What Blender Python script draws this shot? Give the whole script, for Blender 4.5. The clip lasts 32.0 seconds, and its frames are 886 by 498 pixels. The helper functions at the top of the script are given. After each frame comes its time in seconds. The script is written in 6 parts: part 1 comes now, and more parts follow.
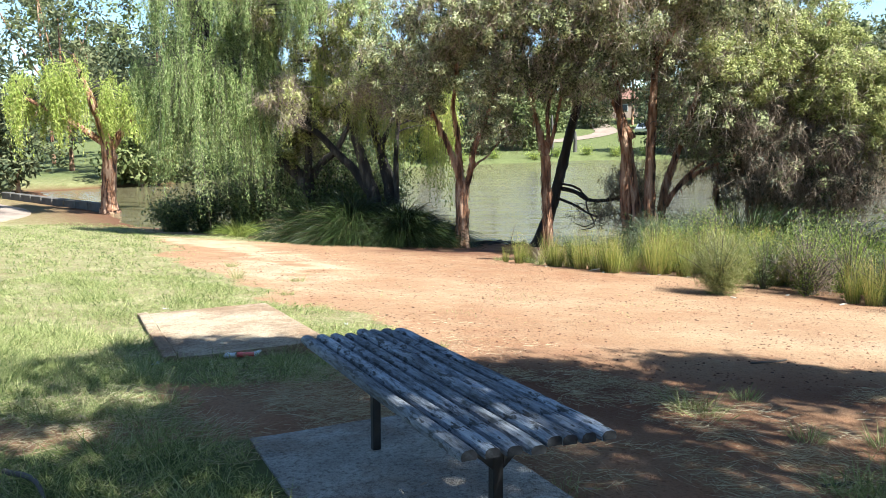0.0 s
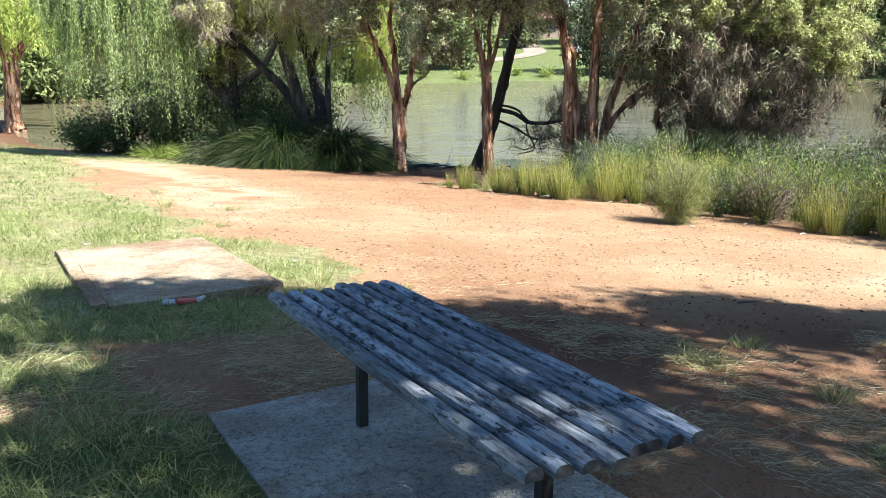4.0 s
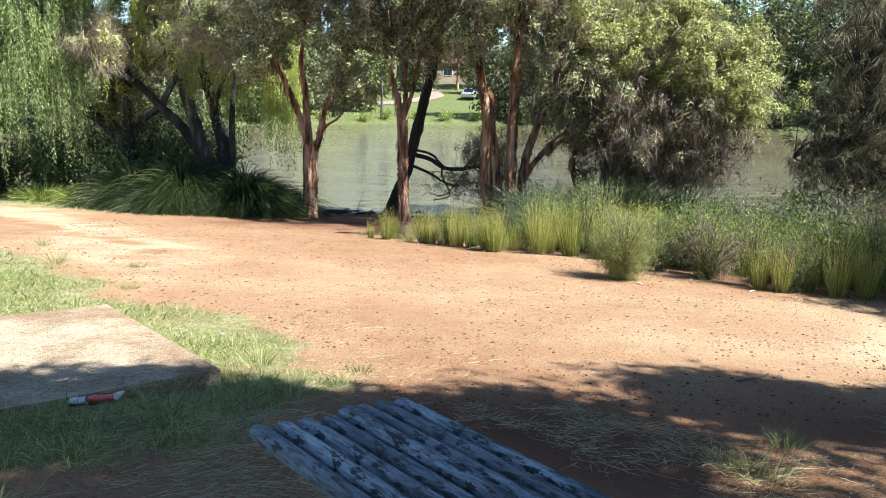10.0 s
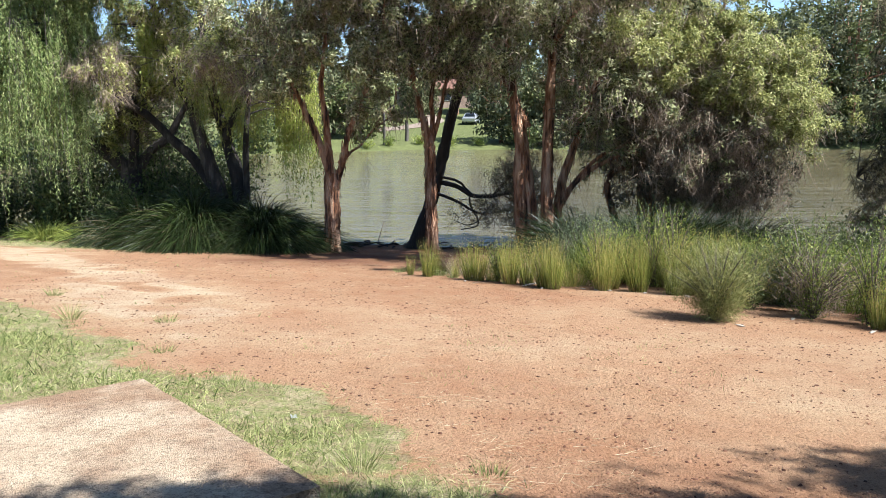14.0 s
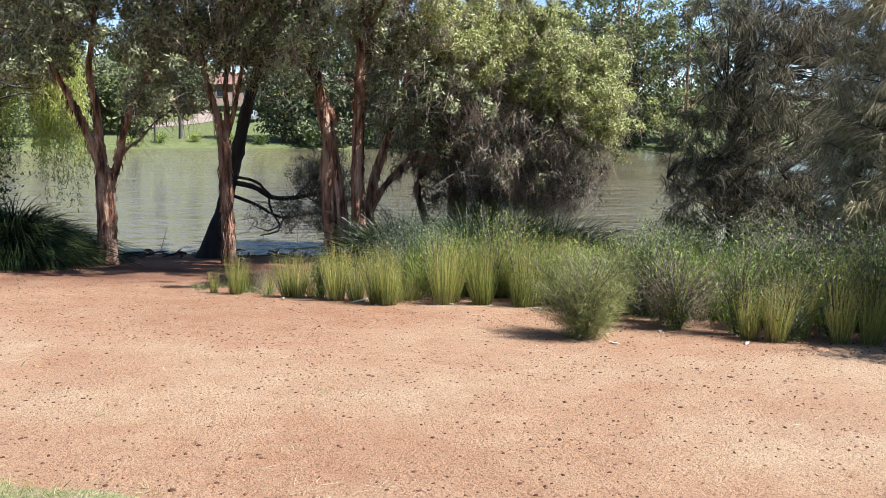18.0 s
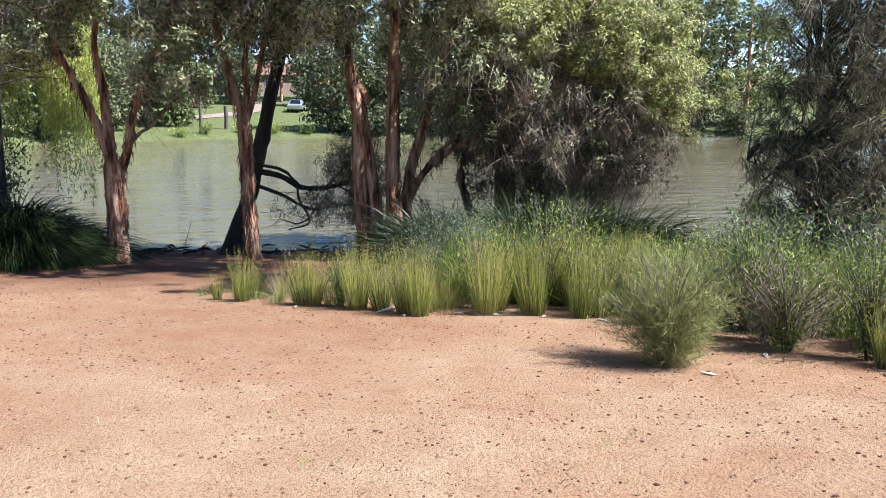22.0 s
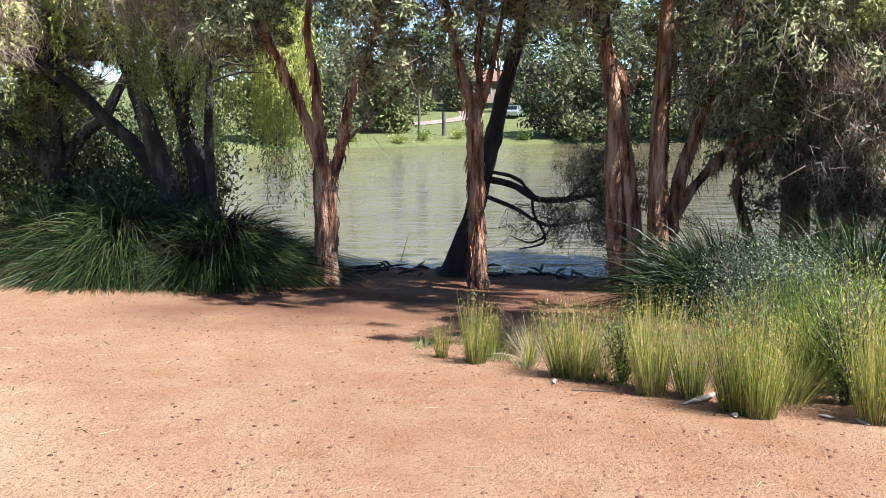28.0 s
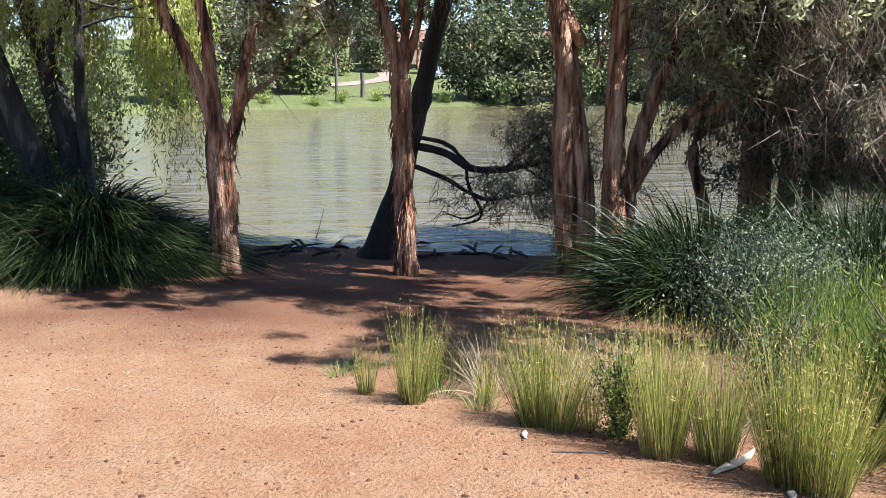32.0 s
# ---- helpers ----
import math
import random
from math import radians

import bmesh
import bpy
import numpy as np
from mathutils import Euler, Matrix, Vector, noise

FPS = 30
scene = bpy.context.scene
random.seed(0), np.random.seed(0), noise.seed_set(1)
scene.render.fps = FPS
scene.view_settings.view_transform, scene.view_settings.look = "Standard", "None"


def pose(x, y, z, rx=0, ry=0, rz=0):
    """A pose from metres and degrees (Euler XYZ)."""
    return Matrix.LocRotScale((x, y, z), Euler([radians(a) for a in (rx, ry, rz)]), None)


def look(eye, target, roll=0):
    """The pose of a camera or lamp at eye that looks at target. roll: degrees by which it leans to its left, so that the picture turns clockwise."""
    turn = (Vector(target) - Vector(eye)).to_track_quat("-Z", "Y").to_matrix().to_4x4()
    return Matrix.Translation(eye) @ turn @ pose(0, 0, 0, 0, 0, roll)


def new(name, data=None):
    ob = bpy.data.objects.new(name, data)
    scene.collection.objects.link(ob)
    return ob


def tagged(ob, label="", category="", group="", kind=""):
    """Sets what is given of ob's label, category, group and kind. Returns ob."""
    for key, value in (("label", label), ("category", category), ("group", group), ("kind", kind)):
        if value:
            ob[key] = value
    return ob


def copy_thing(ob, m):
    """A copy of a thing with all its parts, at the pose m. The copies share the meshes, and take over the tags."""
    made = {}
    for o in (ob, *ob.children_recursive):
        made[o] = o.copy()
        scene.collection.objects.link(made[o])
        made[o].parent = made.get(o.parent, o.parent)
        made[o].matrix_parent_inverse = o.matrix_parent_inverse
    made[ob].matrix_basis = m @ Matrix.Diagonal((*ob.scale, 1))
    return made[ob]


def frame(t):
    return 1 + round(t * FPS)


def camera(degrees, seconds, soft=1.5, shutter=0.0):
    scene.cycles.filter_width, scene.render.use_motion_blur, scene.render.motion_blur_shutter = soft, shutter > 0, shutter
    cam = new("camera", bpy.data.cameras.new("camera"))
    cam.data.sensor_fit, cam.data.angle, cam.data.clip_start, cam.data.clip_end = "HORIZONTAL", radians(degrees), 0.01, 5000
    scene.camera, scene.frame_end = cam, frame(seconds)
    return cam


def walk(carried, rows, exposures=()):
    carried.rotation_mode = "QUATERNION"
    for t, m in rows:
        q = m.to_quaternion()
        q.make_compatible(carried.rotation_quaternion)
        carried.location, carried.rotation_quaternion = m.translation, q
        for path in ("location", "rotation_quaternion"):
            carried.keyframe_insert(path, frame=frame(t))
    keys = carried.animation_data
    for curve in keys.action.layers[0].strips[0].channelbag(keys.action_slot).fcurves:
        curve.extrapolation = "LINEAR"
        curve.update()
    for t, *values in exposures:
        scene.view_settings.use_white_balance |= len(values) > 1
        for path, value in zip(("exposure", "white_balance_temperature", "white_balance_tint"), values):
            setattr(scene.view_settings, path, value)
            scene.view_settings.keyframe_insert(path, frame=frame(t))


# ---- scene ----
cam = camera(57.2, 32.0, soft=0.7)

PATH = [
    (0, (0.616, -0.827, 1.715), (0.265, 1.116, 1.4), -1.5),
    (0.5, (0.592, -0.73, 1.688), (0.247, 1.206, 1.322), -1.4),
    (1, (0.438, -0.634, 1.633), (0.1, 1.29, 1.202), -1.4),
    (1.5, (0.317, -0.586, 1.609), (0.011, 1.329, 1.12), -0.7),
    (2, (0.316, -0.468, 1.581), (0.046, 1.447, 1.069), -0.2),
    (2.5, (0.342, -0.342, 1.561), (0.099, 1.565, 1.007), 0.4),
    (4.5, (0.055, 0.041, 1.708), (-0.096, 1.977, 1.231), -0.7),
    (5, (0.064, 0.141, 1.711), (-0.08, 2.086, 1.266), -0.5),
    (5.5, (0.013, 0.235, 1.711), (-0.129, 2.184, 1.287), -0.4),
    (6, (-0.115, 0.283, 1.743), (-0.244, 2.238, 1.337), -0.0),
    (6.5, (-0.223, 0.314, 1.764), (-0.332, 2.272, 1.371), 0.0),
    (7, (-0.268, 0.367, 1.758), (-0.351, 2.325, 1.362), -0.1),
    (7.5, (-0.282, 0.513, 1.742), (-0.351, 2.472, 1.345), -0.0),
    (8, (-0.33, 0.613, 1.719), (-0.391, 2.571, 1.317), 0.0),
    (8.5, (-0.461, 0.69, 1.747), (-0.489, 2.649, 1.347), 0.3),
    (9, (-0.577, 0.779, 1.727), (-0.537, 2.737, 1.324), 0.2),
    (9.5, (-0.572, 0.891, 1.682), (-0.493, 2.846, 1.27), 0.1),
    (10, (-0.579, 1.02, 1.678), (-0.485, 2.975, 1.269), 1.1),
    (10.5, (-0.761, 1.181, 1.661), (-0.685, 3.138, 1.255), 1.4),
    (11, (-0.937, 1.314, 1.695), (-0.879, 3.272, 1.289), 1.1),
    (11.5, (-1.087, 1.507, 1.641), (-1.051, 3.466, 1.239), 1.2),
    (12, (-1.189, 1.733, 1.68), (-1.163, 3.692, 1.282), 1.0),
    (12.5, (-1.294, 1.922, 1.695), (-1.249, 3.883, 1.304), 0.6),
    (13, (-1.427, 2.144, 1.671), (-1.33, 4.104, 1.289), 0.2),
    (13.5, (-1.442, 2.387, 1.627), (-1.338, 4.351, 1.265), -0.1),
    (15.5, (-1.765, 3.348, 1.507), (-1.666, 5.316, 1.168), -0.2),
    (16, (-1.9, 3.601, 1.496), (-1.773, 5.568, 1.158), -0.2),
    (16.5, (-1.986, 3.83, 1.485), (-1.727, 5.783, 1.14), -0.1),
    (17, (-1.948, 4.054, 1.461), (-1.662, 6.003, 1.116), 0.1),
    (17.5, (-1.919, 4.338, 1.44), (-1.484, 6.259, 1.094), 0.8),
    (18, (-1.933, 4.643, 1.406), (-1.301, 6.509, 1.063), 1.3),
    (18.5, (-1.804, 4.912, 1.373), (-1.173, 6.778, 1.029), 0.9),
    (19, (-1.67, 5.142, 1.363), (-1.029, 7.001, 0.998), 0.8),
    (19.5, (-1.606, 5.423, 1.35), (-0.947, 7.275, 0.981), 0.6),
    (20, (-1.499, 5.657, 1.303), (-0.816, 7.501, 0.935), 0.3),
    (20.5, (-1.347, 5.869, 1.278), (-0.661, 7.709, 0.9), 0.4),
    (21, (-1.305, 6.165, 1.24), (-0.619, 8.003, 0.851), 0.4),
    (21.5, (-1.221, 6.435, 1.201), (-0.58, 8.29, 0.814), 0.3),
    (22, (-1.13, 6.671, 1.147), (-0.619, 8.569, 0.776), 0.3),
    (22.5, (-1.164, 6.935, 1.121), (-0.774, 8.863, 0.761), 0.1),
    (23, (-1.147, 7.22, 1.067), (-0.848, 9.165, 0.711), -0.3),
    (23.5, (-1.069, 7.514, 0.981), (-0.848, 9.471, 0.635), -0.2),
    (24, (-1.106, 7.838, 0.954), (-0.915, 9.796, 0.595), -0.2),
    (24.5, (-1.152, 8.152, 0.939), (-0.972, 10.112, 0.585), 0.0),
    (25, (-1.097, 8.489, 0.856), (-1.059, 10.459, 0.515), -0.1),
    (25.5, (-1.13, 8.815, 0.819), (-1.109, 10.784, 0.472), 0.0),
    (27.5, (-1.325, 10.052, 0.856), (-1.313, 12.021, 0.505), -0.1),
    (28, (-1.317, 10.295, 0.841), (-1.308, 12.264, 0.489), -0.5),
    (28.5, (-1.262, 10.583, 0.849), (-1.255, 12.551, 0.493), -0.8),
    (29, (-1.307, 10.886, 0.834), (-1.296, 12.855, 0.479), -0.9),
    (29.5, (-1.333, 11.167, 0.829), (-1.316, 13.136, 0.476), -1.0),
    (30, (-1.268, 11.45, 0.788), (-1.222, 13.417, 0.431), -0.8),
    (30.5, (-1.283, 11.704, 0.757), (-1.204, 13.669, 0.39), -0.4),
    (31, (-1.361, 11.947, 0.769), (-1.236, 13.903, 0.375), -0.5),
    (31.5, (-1.362, 12.213, 0.706), (-1.188, 14.159, 0.277), -0.2),
    (32, (-1.325, 12.473, 0.704), (-1.122, 14.414, 0.263), 0.0),
]
walk(cam, [(t, look(e, g, r)) for t, e, g, r in PATH], [(0.0, 1.92, 5830, 3), (1.5, 2.1, 5780, 3), (2.5, 2.14, 5780, 3), (4.5, 1.99, 5830, 3), (6.0, 1.91, 5880, 3), (8.0, 1.92, 5880, 3), (10.0, 1.89, 5880, 3), (11.5, 1.82, 5880, 3), (13.0, 1.63, 5830, 6), (16.0, 1.57, 5850, 12), (20.0, 1.67, 5500, 12), (25.0, 1.72, 5700, 12), (29.0, 1.88, 5750, 12), (32.0, 1.86, 5700, 12)])

# ---- world and light ----
SUN_EL, SUN_AZ = radians(52), radians(118)      # azimuth from +y towards +x
SUN_DIR = Vector((math.cos(SUN_EL) * math.sin(SUN_AZ), math.cos(SUN_EL) * math.cos(SUN_AZ), math.sin(SUN_EL)))
world = bpy.data.worlds.new("sky")
scene.world = world
world.use_nodes = True
_n = world.node_tree.nodes
_sky = _n.new("ShaderNodeTexSky")
_sky.sky_type, _sky.sun_disc = "NISHITA", False
_sky.air_density, _sky.dust_density, _sky.ozone_density = 0.85, 0.05, 2.0
_sky.sun_elevation, _sky.sun_rotation = SUN_EL, SUN_AZ
_n["Background"].inputs[1].default_value = 0.066
world.node_tree.links.new(_sky.outputs[0], _n["Background"].inputs[0])
_sun = bpy.data.lights.new("sun", "SUN")
_sun.energy, _sun.angle, _sun.color = 5.0, radians(0.55), (1.0, 0.955, 0.885)
sun = new("sun", _sun)
sun.matrix_world = look(SUN_DIR * 60, (0, 0, 0))

# ---- materials ----
def mat(name):
    m = bpy.data.materials.new(name)
    m.use_nodes = True
    nt = m.node_tree
    return m, nt, nt.nodes["Principled BSDF"]


def node(nt, kind, **props):
    n = nt.nodes.new(kind)
    for k, v in props.items():
        if k == "operation":
            n.operation = v
        elif k == "blend":
            n.blend_type = v
        elif k == "data":
            n.data_type = v
        else:
            n.inputs[k].default_value = v
    return n


def coords(nt, scale=(1, 1, 1), kind="Object"):
    tc = nt.nodes.new("ShaderNodeTexCoord")
    mp = nt.nodes.new("ShaderNodeMapping")
    mp.inputs["Scale"].default_value = scale
    nt.links.new(tc.outputs[kind], mp.inputs[0])
    return mp.outputs[0]


def noise_tex(nt, vec, scale, detail=5.0, rough=0.6):
    n = node(nt, "ShaderNodeTexNoise", Scale=scale, Detail=detail, Roughness=rough)
    nt.links.new(vec, n.inputs["Vector"])
    return n.outputs["Fac"]


def ramp(nt, fac, stops):
    r = nt.nodes.new("ShaderNodeValToRGB")
    e = r.color_ramp.elements
    while len(e) < len(stops):
        e.new(0.5)
    for el, (p, c) in zip(e, stops):
        el.position, el.color = p, (*c, 1) if len(c) == 3 else c
    nt.links.new(fac, r.inputs[0])
    return r.outputs[0]


def mix(nt, fac, a, b, blend="MIX"):
    m = nt.nodes.new("ShaderNodeMix")
    m.data_type, m.blend_type = "RGBA", blend
    for sock, v in ((m.inputs[0], fac), (m.inputs[6], a), (m.inputs[7], b)):
        if isinstance(v, (int, float)):
            sock.default_value = v
        elif isinstance(v, tuple):
            sock.default_value = (*v, 1)
        else:
            nt.links.new(v, sock)
    return m.outputs[2]


def bump(nt, bsdf, height, strength=0.4, dist=0.02):
    b = node(nt, "ShaderNodeBump", Strength=strength, Distance=dist)
    nt.links.new(height, b.inputs["Height"])
    nt.links.new(b.outputs[0], bsdf.inputs["Normal"])


def surface(name, stops, scale=6.0, stretch=(1, 1, 1), rough=0.85, fine=40.0, relief=0.4, depth=0.01, metal=0.0, vary=0.0, kind="Object"):
    """A rough surface: a broad stain in the colours of stops, a fine grain over it, relief from both."""
    m, nt, b = mat(name)
    v = coords(nt, stretch, kind)
    big, small = noise_tex(nt, v, scale), noise_tex(nt, v, fine, 3.0)
    c = ramp(nt, big, stops)
    c = mix(nt, 0.35, c, ramp(nt, small, [(0.3, (0.35, 0.35, 0.35)), (0.7, (1, 1, 1))]), "MULTIPLY")
    if vary:
        oi = nt.nodes.new("ShaderNodeObjectInfo")
        c = mix(nt, vary, c, ramp(nt, oi.outputs["Random"], [(0, (0.4, 0.4, 0.4)), (1, (1, 1, 1))]), "MULTIPLY")
    nt.links.new(c, b.inputs["Base Color"])
    b.inputs["Roughness"].default_value, b.inputs["Metallic"].default_value = rough, metal
    h = node(nt, "ShaderNodeMath", operation="ADD")
    nt.links.new(big, h.inputs[0])
    nt.links.new(small, h.inputs[1])
    bump(nt, b, h.outputs[0], relief, depth)
    return m


def foliage(name, stops, trans=0.42, rough=0.55, scale=0.6, own=0.3):
    """Leaves: each one takes its own colour from stops, with a broad drift through the crown."""
    m, nt, b = mat(name)
    g = nt.nodes.new("ShaderNodeNewGeometry")
    v = coords(nt)
    drift = noise_tex(nt, v, scale, 3.0)
    f = node(nt, "ShaderNodeMath", operation="MULTIPLY_ADD")
    f.inputs[1].default_value = 0.75
    nt.links.new(g.outputs["Random Per Island"], f.inputs[0])
    f2 = node(nt, "ShaderNodeMath", operation="MULTIPLY")
    f2.inputs[1].default_value = 0.35
    nt.links.new(drift, f2.inputs[0])
    nt.links.new(f2.outputs[0], f.inputs[2])
    oi = nt.nodes.new("ShaderNodeObjectInfo")
    f3 = node(nt, "ShaderNodeMath", operation="MULTIPLY_ADD")
    f3.inputs[1].default_value = own
    nt.links.new(oi.outputs["Random"], f3.inputs[0])
    nt.links.new(f.outputs[0], f3.inputs[2])
    f4 = node(nt, "ShaderNodeMath", operation="SUBTRACT")
    f4.inputs[1].default_value = own * 0.47
    nt.links.new(f3.outputs[0], f4.inputs[0])
    c = ramp(nt, f4.outputs[0], stops)
    nt.links.new(c, b.inputs["Base Color"])
    b.inputs["Roughness"].default_value = rough
    b.inputs["Specular IOR Level"].default_value = 0.22
    t = nt.nodes.new("ShaderNodeBsdfTranslucent")
    nt.links.new(c, t.inputs[0])
    ms = nt.nodes.new("ShaderNodeMixShader")
    ms.inputs[0].default_value = trans
    nt.links.new(b.outputs[0], ms.inputs[1])
    nt.links.new(t.outputs[0], ms.inputs[2])
    nt.links.new(ms.outputs[0], nt.nodes["Material Output"].inputs[0])
    return m


BARK = surface("paper_bark", [(0.4, (0.05, 0.021, 0.011)), (0.49, (0.31, 0.136, 0.064)), (0.6, (0.53, 0.33, 0.21))], 7, (1, 1, 0.16), 0.9, 30, 1.0, 0.09)
DARK_BARK = surface("dark_bark", [(0.3, (0.012, 0.009, 0.007)), (0.6, (0.034, 0.025, 0.020)), (0.8, (0.075, 0.060, 0.049))], 5, (1, 1, 0.2), 0.9, 26, 0.9, 0.04)
WILLOW_BARK = surface("willow_bark", [(0.3, (0.010, 0.009, 0.007)), (0.52, (0.032, 0.026, 0.022)), (0.7, (0.12, 0.1, 0.084))], 4, (1, 1, 0.2), 0.92, 20, 1.0, 0.06)
TWIG = surface("twig", [(0.3, (0.054, 0.042, 0.033)), (0.7, (0.144, 0.114, 0.090))], 3)
TEA = foliage("tea_tree_leaf", [(0.1, (0.026, 0.032, 0.014)), (0.4, (0.12, 0.13, 0.052)), (0.7, (0.30, 0.31, 0.13)), (1, (0.5, 0.48, 0.28))], 0.26)
# Dark copy of TEA: shade inside the lower crown put into the colour.
TEA_SHADED = foliage("shaded_tea_leaf", [(0.1, (0.02, 0.022, 0.012)), (0.5, (0.06, 0.06, 0.032)), (1, (0.17, 0.15, 0.09))], 0.15)
# Bottlebrush yellow-green with sunlight put into the colour; brightens the willow too.
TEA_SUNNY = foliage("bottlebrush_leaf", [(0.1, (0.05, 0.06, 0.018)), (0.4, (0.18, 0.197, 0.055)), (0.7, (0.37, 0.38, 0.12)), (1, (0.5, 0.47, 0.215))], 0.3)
DEADTWIG = foliage("dead_sprays", [(0.1, (0.1, 0.072, 0.05)), (0.5, (0.28, 0.21, 0.155)), (1, (0.52, 0.42, 0.33))], 0.2, 0.8)
BROWNTWIG = foliage("brown_twigs", [(0.1, (0.06, 0.042, 0.029)), (0.5, (0.19, 0.137, 0.096)), (1, (0.43, 0.33, 0.24))], 0.15, 0.8)
WILLOW = foliage("willow_leaf", [(0.1, (0.04, 0.072, 0.017)), (0.4, (0.15, 0.215, 0.06)), (0.75, (0.35, 0.40, 0.15)), (1, (0.46, 0.47, 0.25))], 0.38)
WILLOW_PALE = foliage("pale_willow_leaf", [(0.1, (0.12, 0.16, 0.03)), (0.45, (0.33, 0.40, 0.075)), (1, (0.5, 0.48, 0.16))], 0.45)
SHEOAK = foliage("she_oak_needles", [(0.1, (0.018, 0.017, 0.010)), (0.5, (0.09, 0.08, 0.044)), (1, (0.42, 0.36, 0.225))], 0.2, 0.7)
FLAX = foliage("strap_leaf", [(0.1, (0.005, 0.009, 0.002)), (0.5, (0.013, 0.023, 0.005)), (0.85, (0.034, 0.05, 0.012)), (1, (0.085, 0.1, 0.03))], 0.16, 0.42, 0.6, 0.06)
RUSH = foliage("rush_stem", [(0.1, (0.035, 0.05, 0.011)), (0.4, (0.2, 0.24, 0.046)), (0.75, (0.44, 0.44, 0.11)), (0.95, (0.58, 0.46, 0.17))], 0.38, 0.5, 1.5)
REED = foliage("reed_leaf", [(0.1, (0.04, 0.062, 0.012)), (0.5, (0.16, 0.215, 0.04)), (1, (0.40, 0.42, 0.10))], 0.38, 0.5, 1.0)
SILVER = foliage("silver_leaf", [(0.1, (0.035, 0.05, 0.024)), (0.5, (0.105, 0.132, 0.07)), (1, (0.25, 0.28, 0.17))], 0.25, 0.7)
WISPY = foliage("wispy_bush", [(0.1, (0.07, 0.088, 0.024)), (0.5, (0.2, 0.22, 0.068)), (1, (0.4, 0.36, 0.15))], 0.35, 0.6)
GRASS = foliage("grass_blade", [(0.08, (0.035, 0.054, 0.014)), (0.4, (0.16, 0.2, 0.058)), (0.75, (0.36, 0.375, 0.14)), (1, (0.56, 0.51, 0.27))], 0.36, 0.6, 0.5)
STRAW = foliage("straw", [(0.1, (0.2, 0.145, 0.08)), (0.5, (0.46, 0.365, 0.22)), (1, (0.62, 0.55, 0.38))], 0.15, 0.8)
FAR_LEAF = foliage("far_leaf", [(0.1, (0.035, 0.046, 0.024)), (0.5, (0.088, 0.103, 0.047)), (1, (0.202, 0.194, 0.095))], 0.3, 0.7, 0.15)
FAR_PALE = foliage("far_pale_leaf", [(0.1, (0.062, 0.078, 0.023)), (0.5, (0.125, 0.148, 0.047)), (1, (0.234, 0.242, 0.094))], 0.3, 0.7, 0.15)
def concrete_material(name, stops, stain, seed):
    """Worn concrete: broad stains, exposed aggregate, dark lichen spots."""
    m, nt, b = mat(name)
    v = coords(nt)
    c = ramp(nt, noise_tex(nt, v, 1.7, 5.0, 0.65), stops)
    c = mix(nt, ramp(nt, noise_tex(nt, coords(nt, (1, 1, 3)), 0.9 + seed, 4.0, 0.7), [(0.45, (0, 0, 0)), (0.6, (0.75, 0.75, 0.75))]), c, stain)
    vo = node(nt, "ShaderNodeTexVoronoi", Scale=95.0)
    nt.links.new(v, vo.inputs["Vector"])
    c = mix(nt, 0.6, c, ramp(nt, vo.outputs["Color"], [(0.1, (0.45, 0.44, 0.43)), (0.5, (0.95, 0.95, 0.95)), (0.9, (1, 1, 1))]), "MULTIPLY")
    fine = noise_tex(nt, v, 30.0, 4.0, 0.75)
    c = mix(nt, 0.75, c, ramp(nt, fine, [(0.36, (0.35, 0.34, 0.33)), (0.5, (1, 1, 1))]), "MULTIPLY")
    nt.links.new(c, b.inputs["Base Color"])
    b.inputs["Roughness"].default_value, b.inputs["Specular IOR Level"].default_value = 0.95, 0.2
    h = node(nt, "ShaderNodeMath", operation="ADD")
    nt.links.new(vo.outputs["Distance"], h.inputs[0])
    nt.links.new(fine, h.inputs[1])
    bump(nt, b, h.outputs[0], 0.9, 0.012)
    return m


CONCRETE = concrete_material("tan_concrete", [(0.34, (0.27, 0.185, 0.12)), (0.48, (0.4, 0.305, 0.205)), (0.64, (0.48, 0.385, 0.27))], (0.23, 0.13, 0.072), 0.0)
GREY_CONCRETE = concrete_material("grey_concrete", [(0.34, (0.23, 0.208, 0.18)), (0.5, (0.36, 0.333, 0.29)), (0.66, (0.46, 0.425, 0.37))], (0.24, 0.185, 0.14), 0.4)


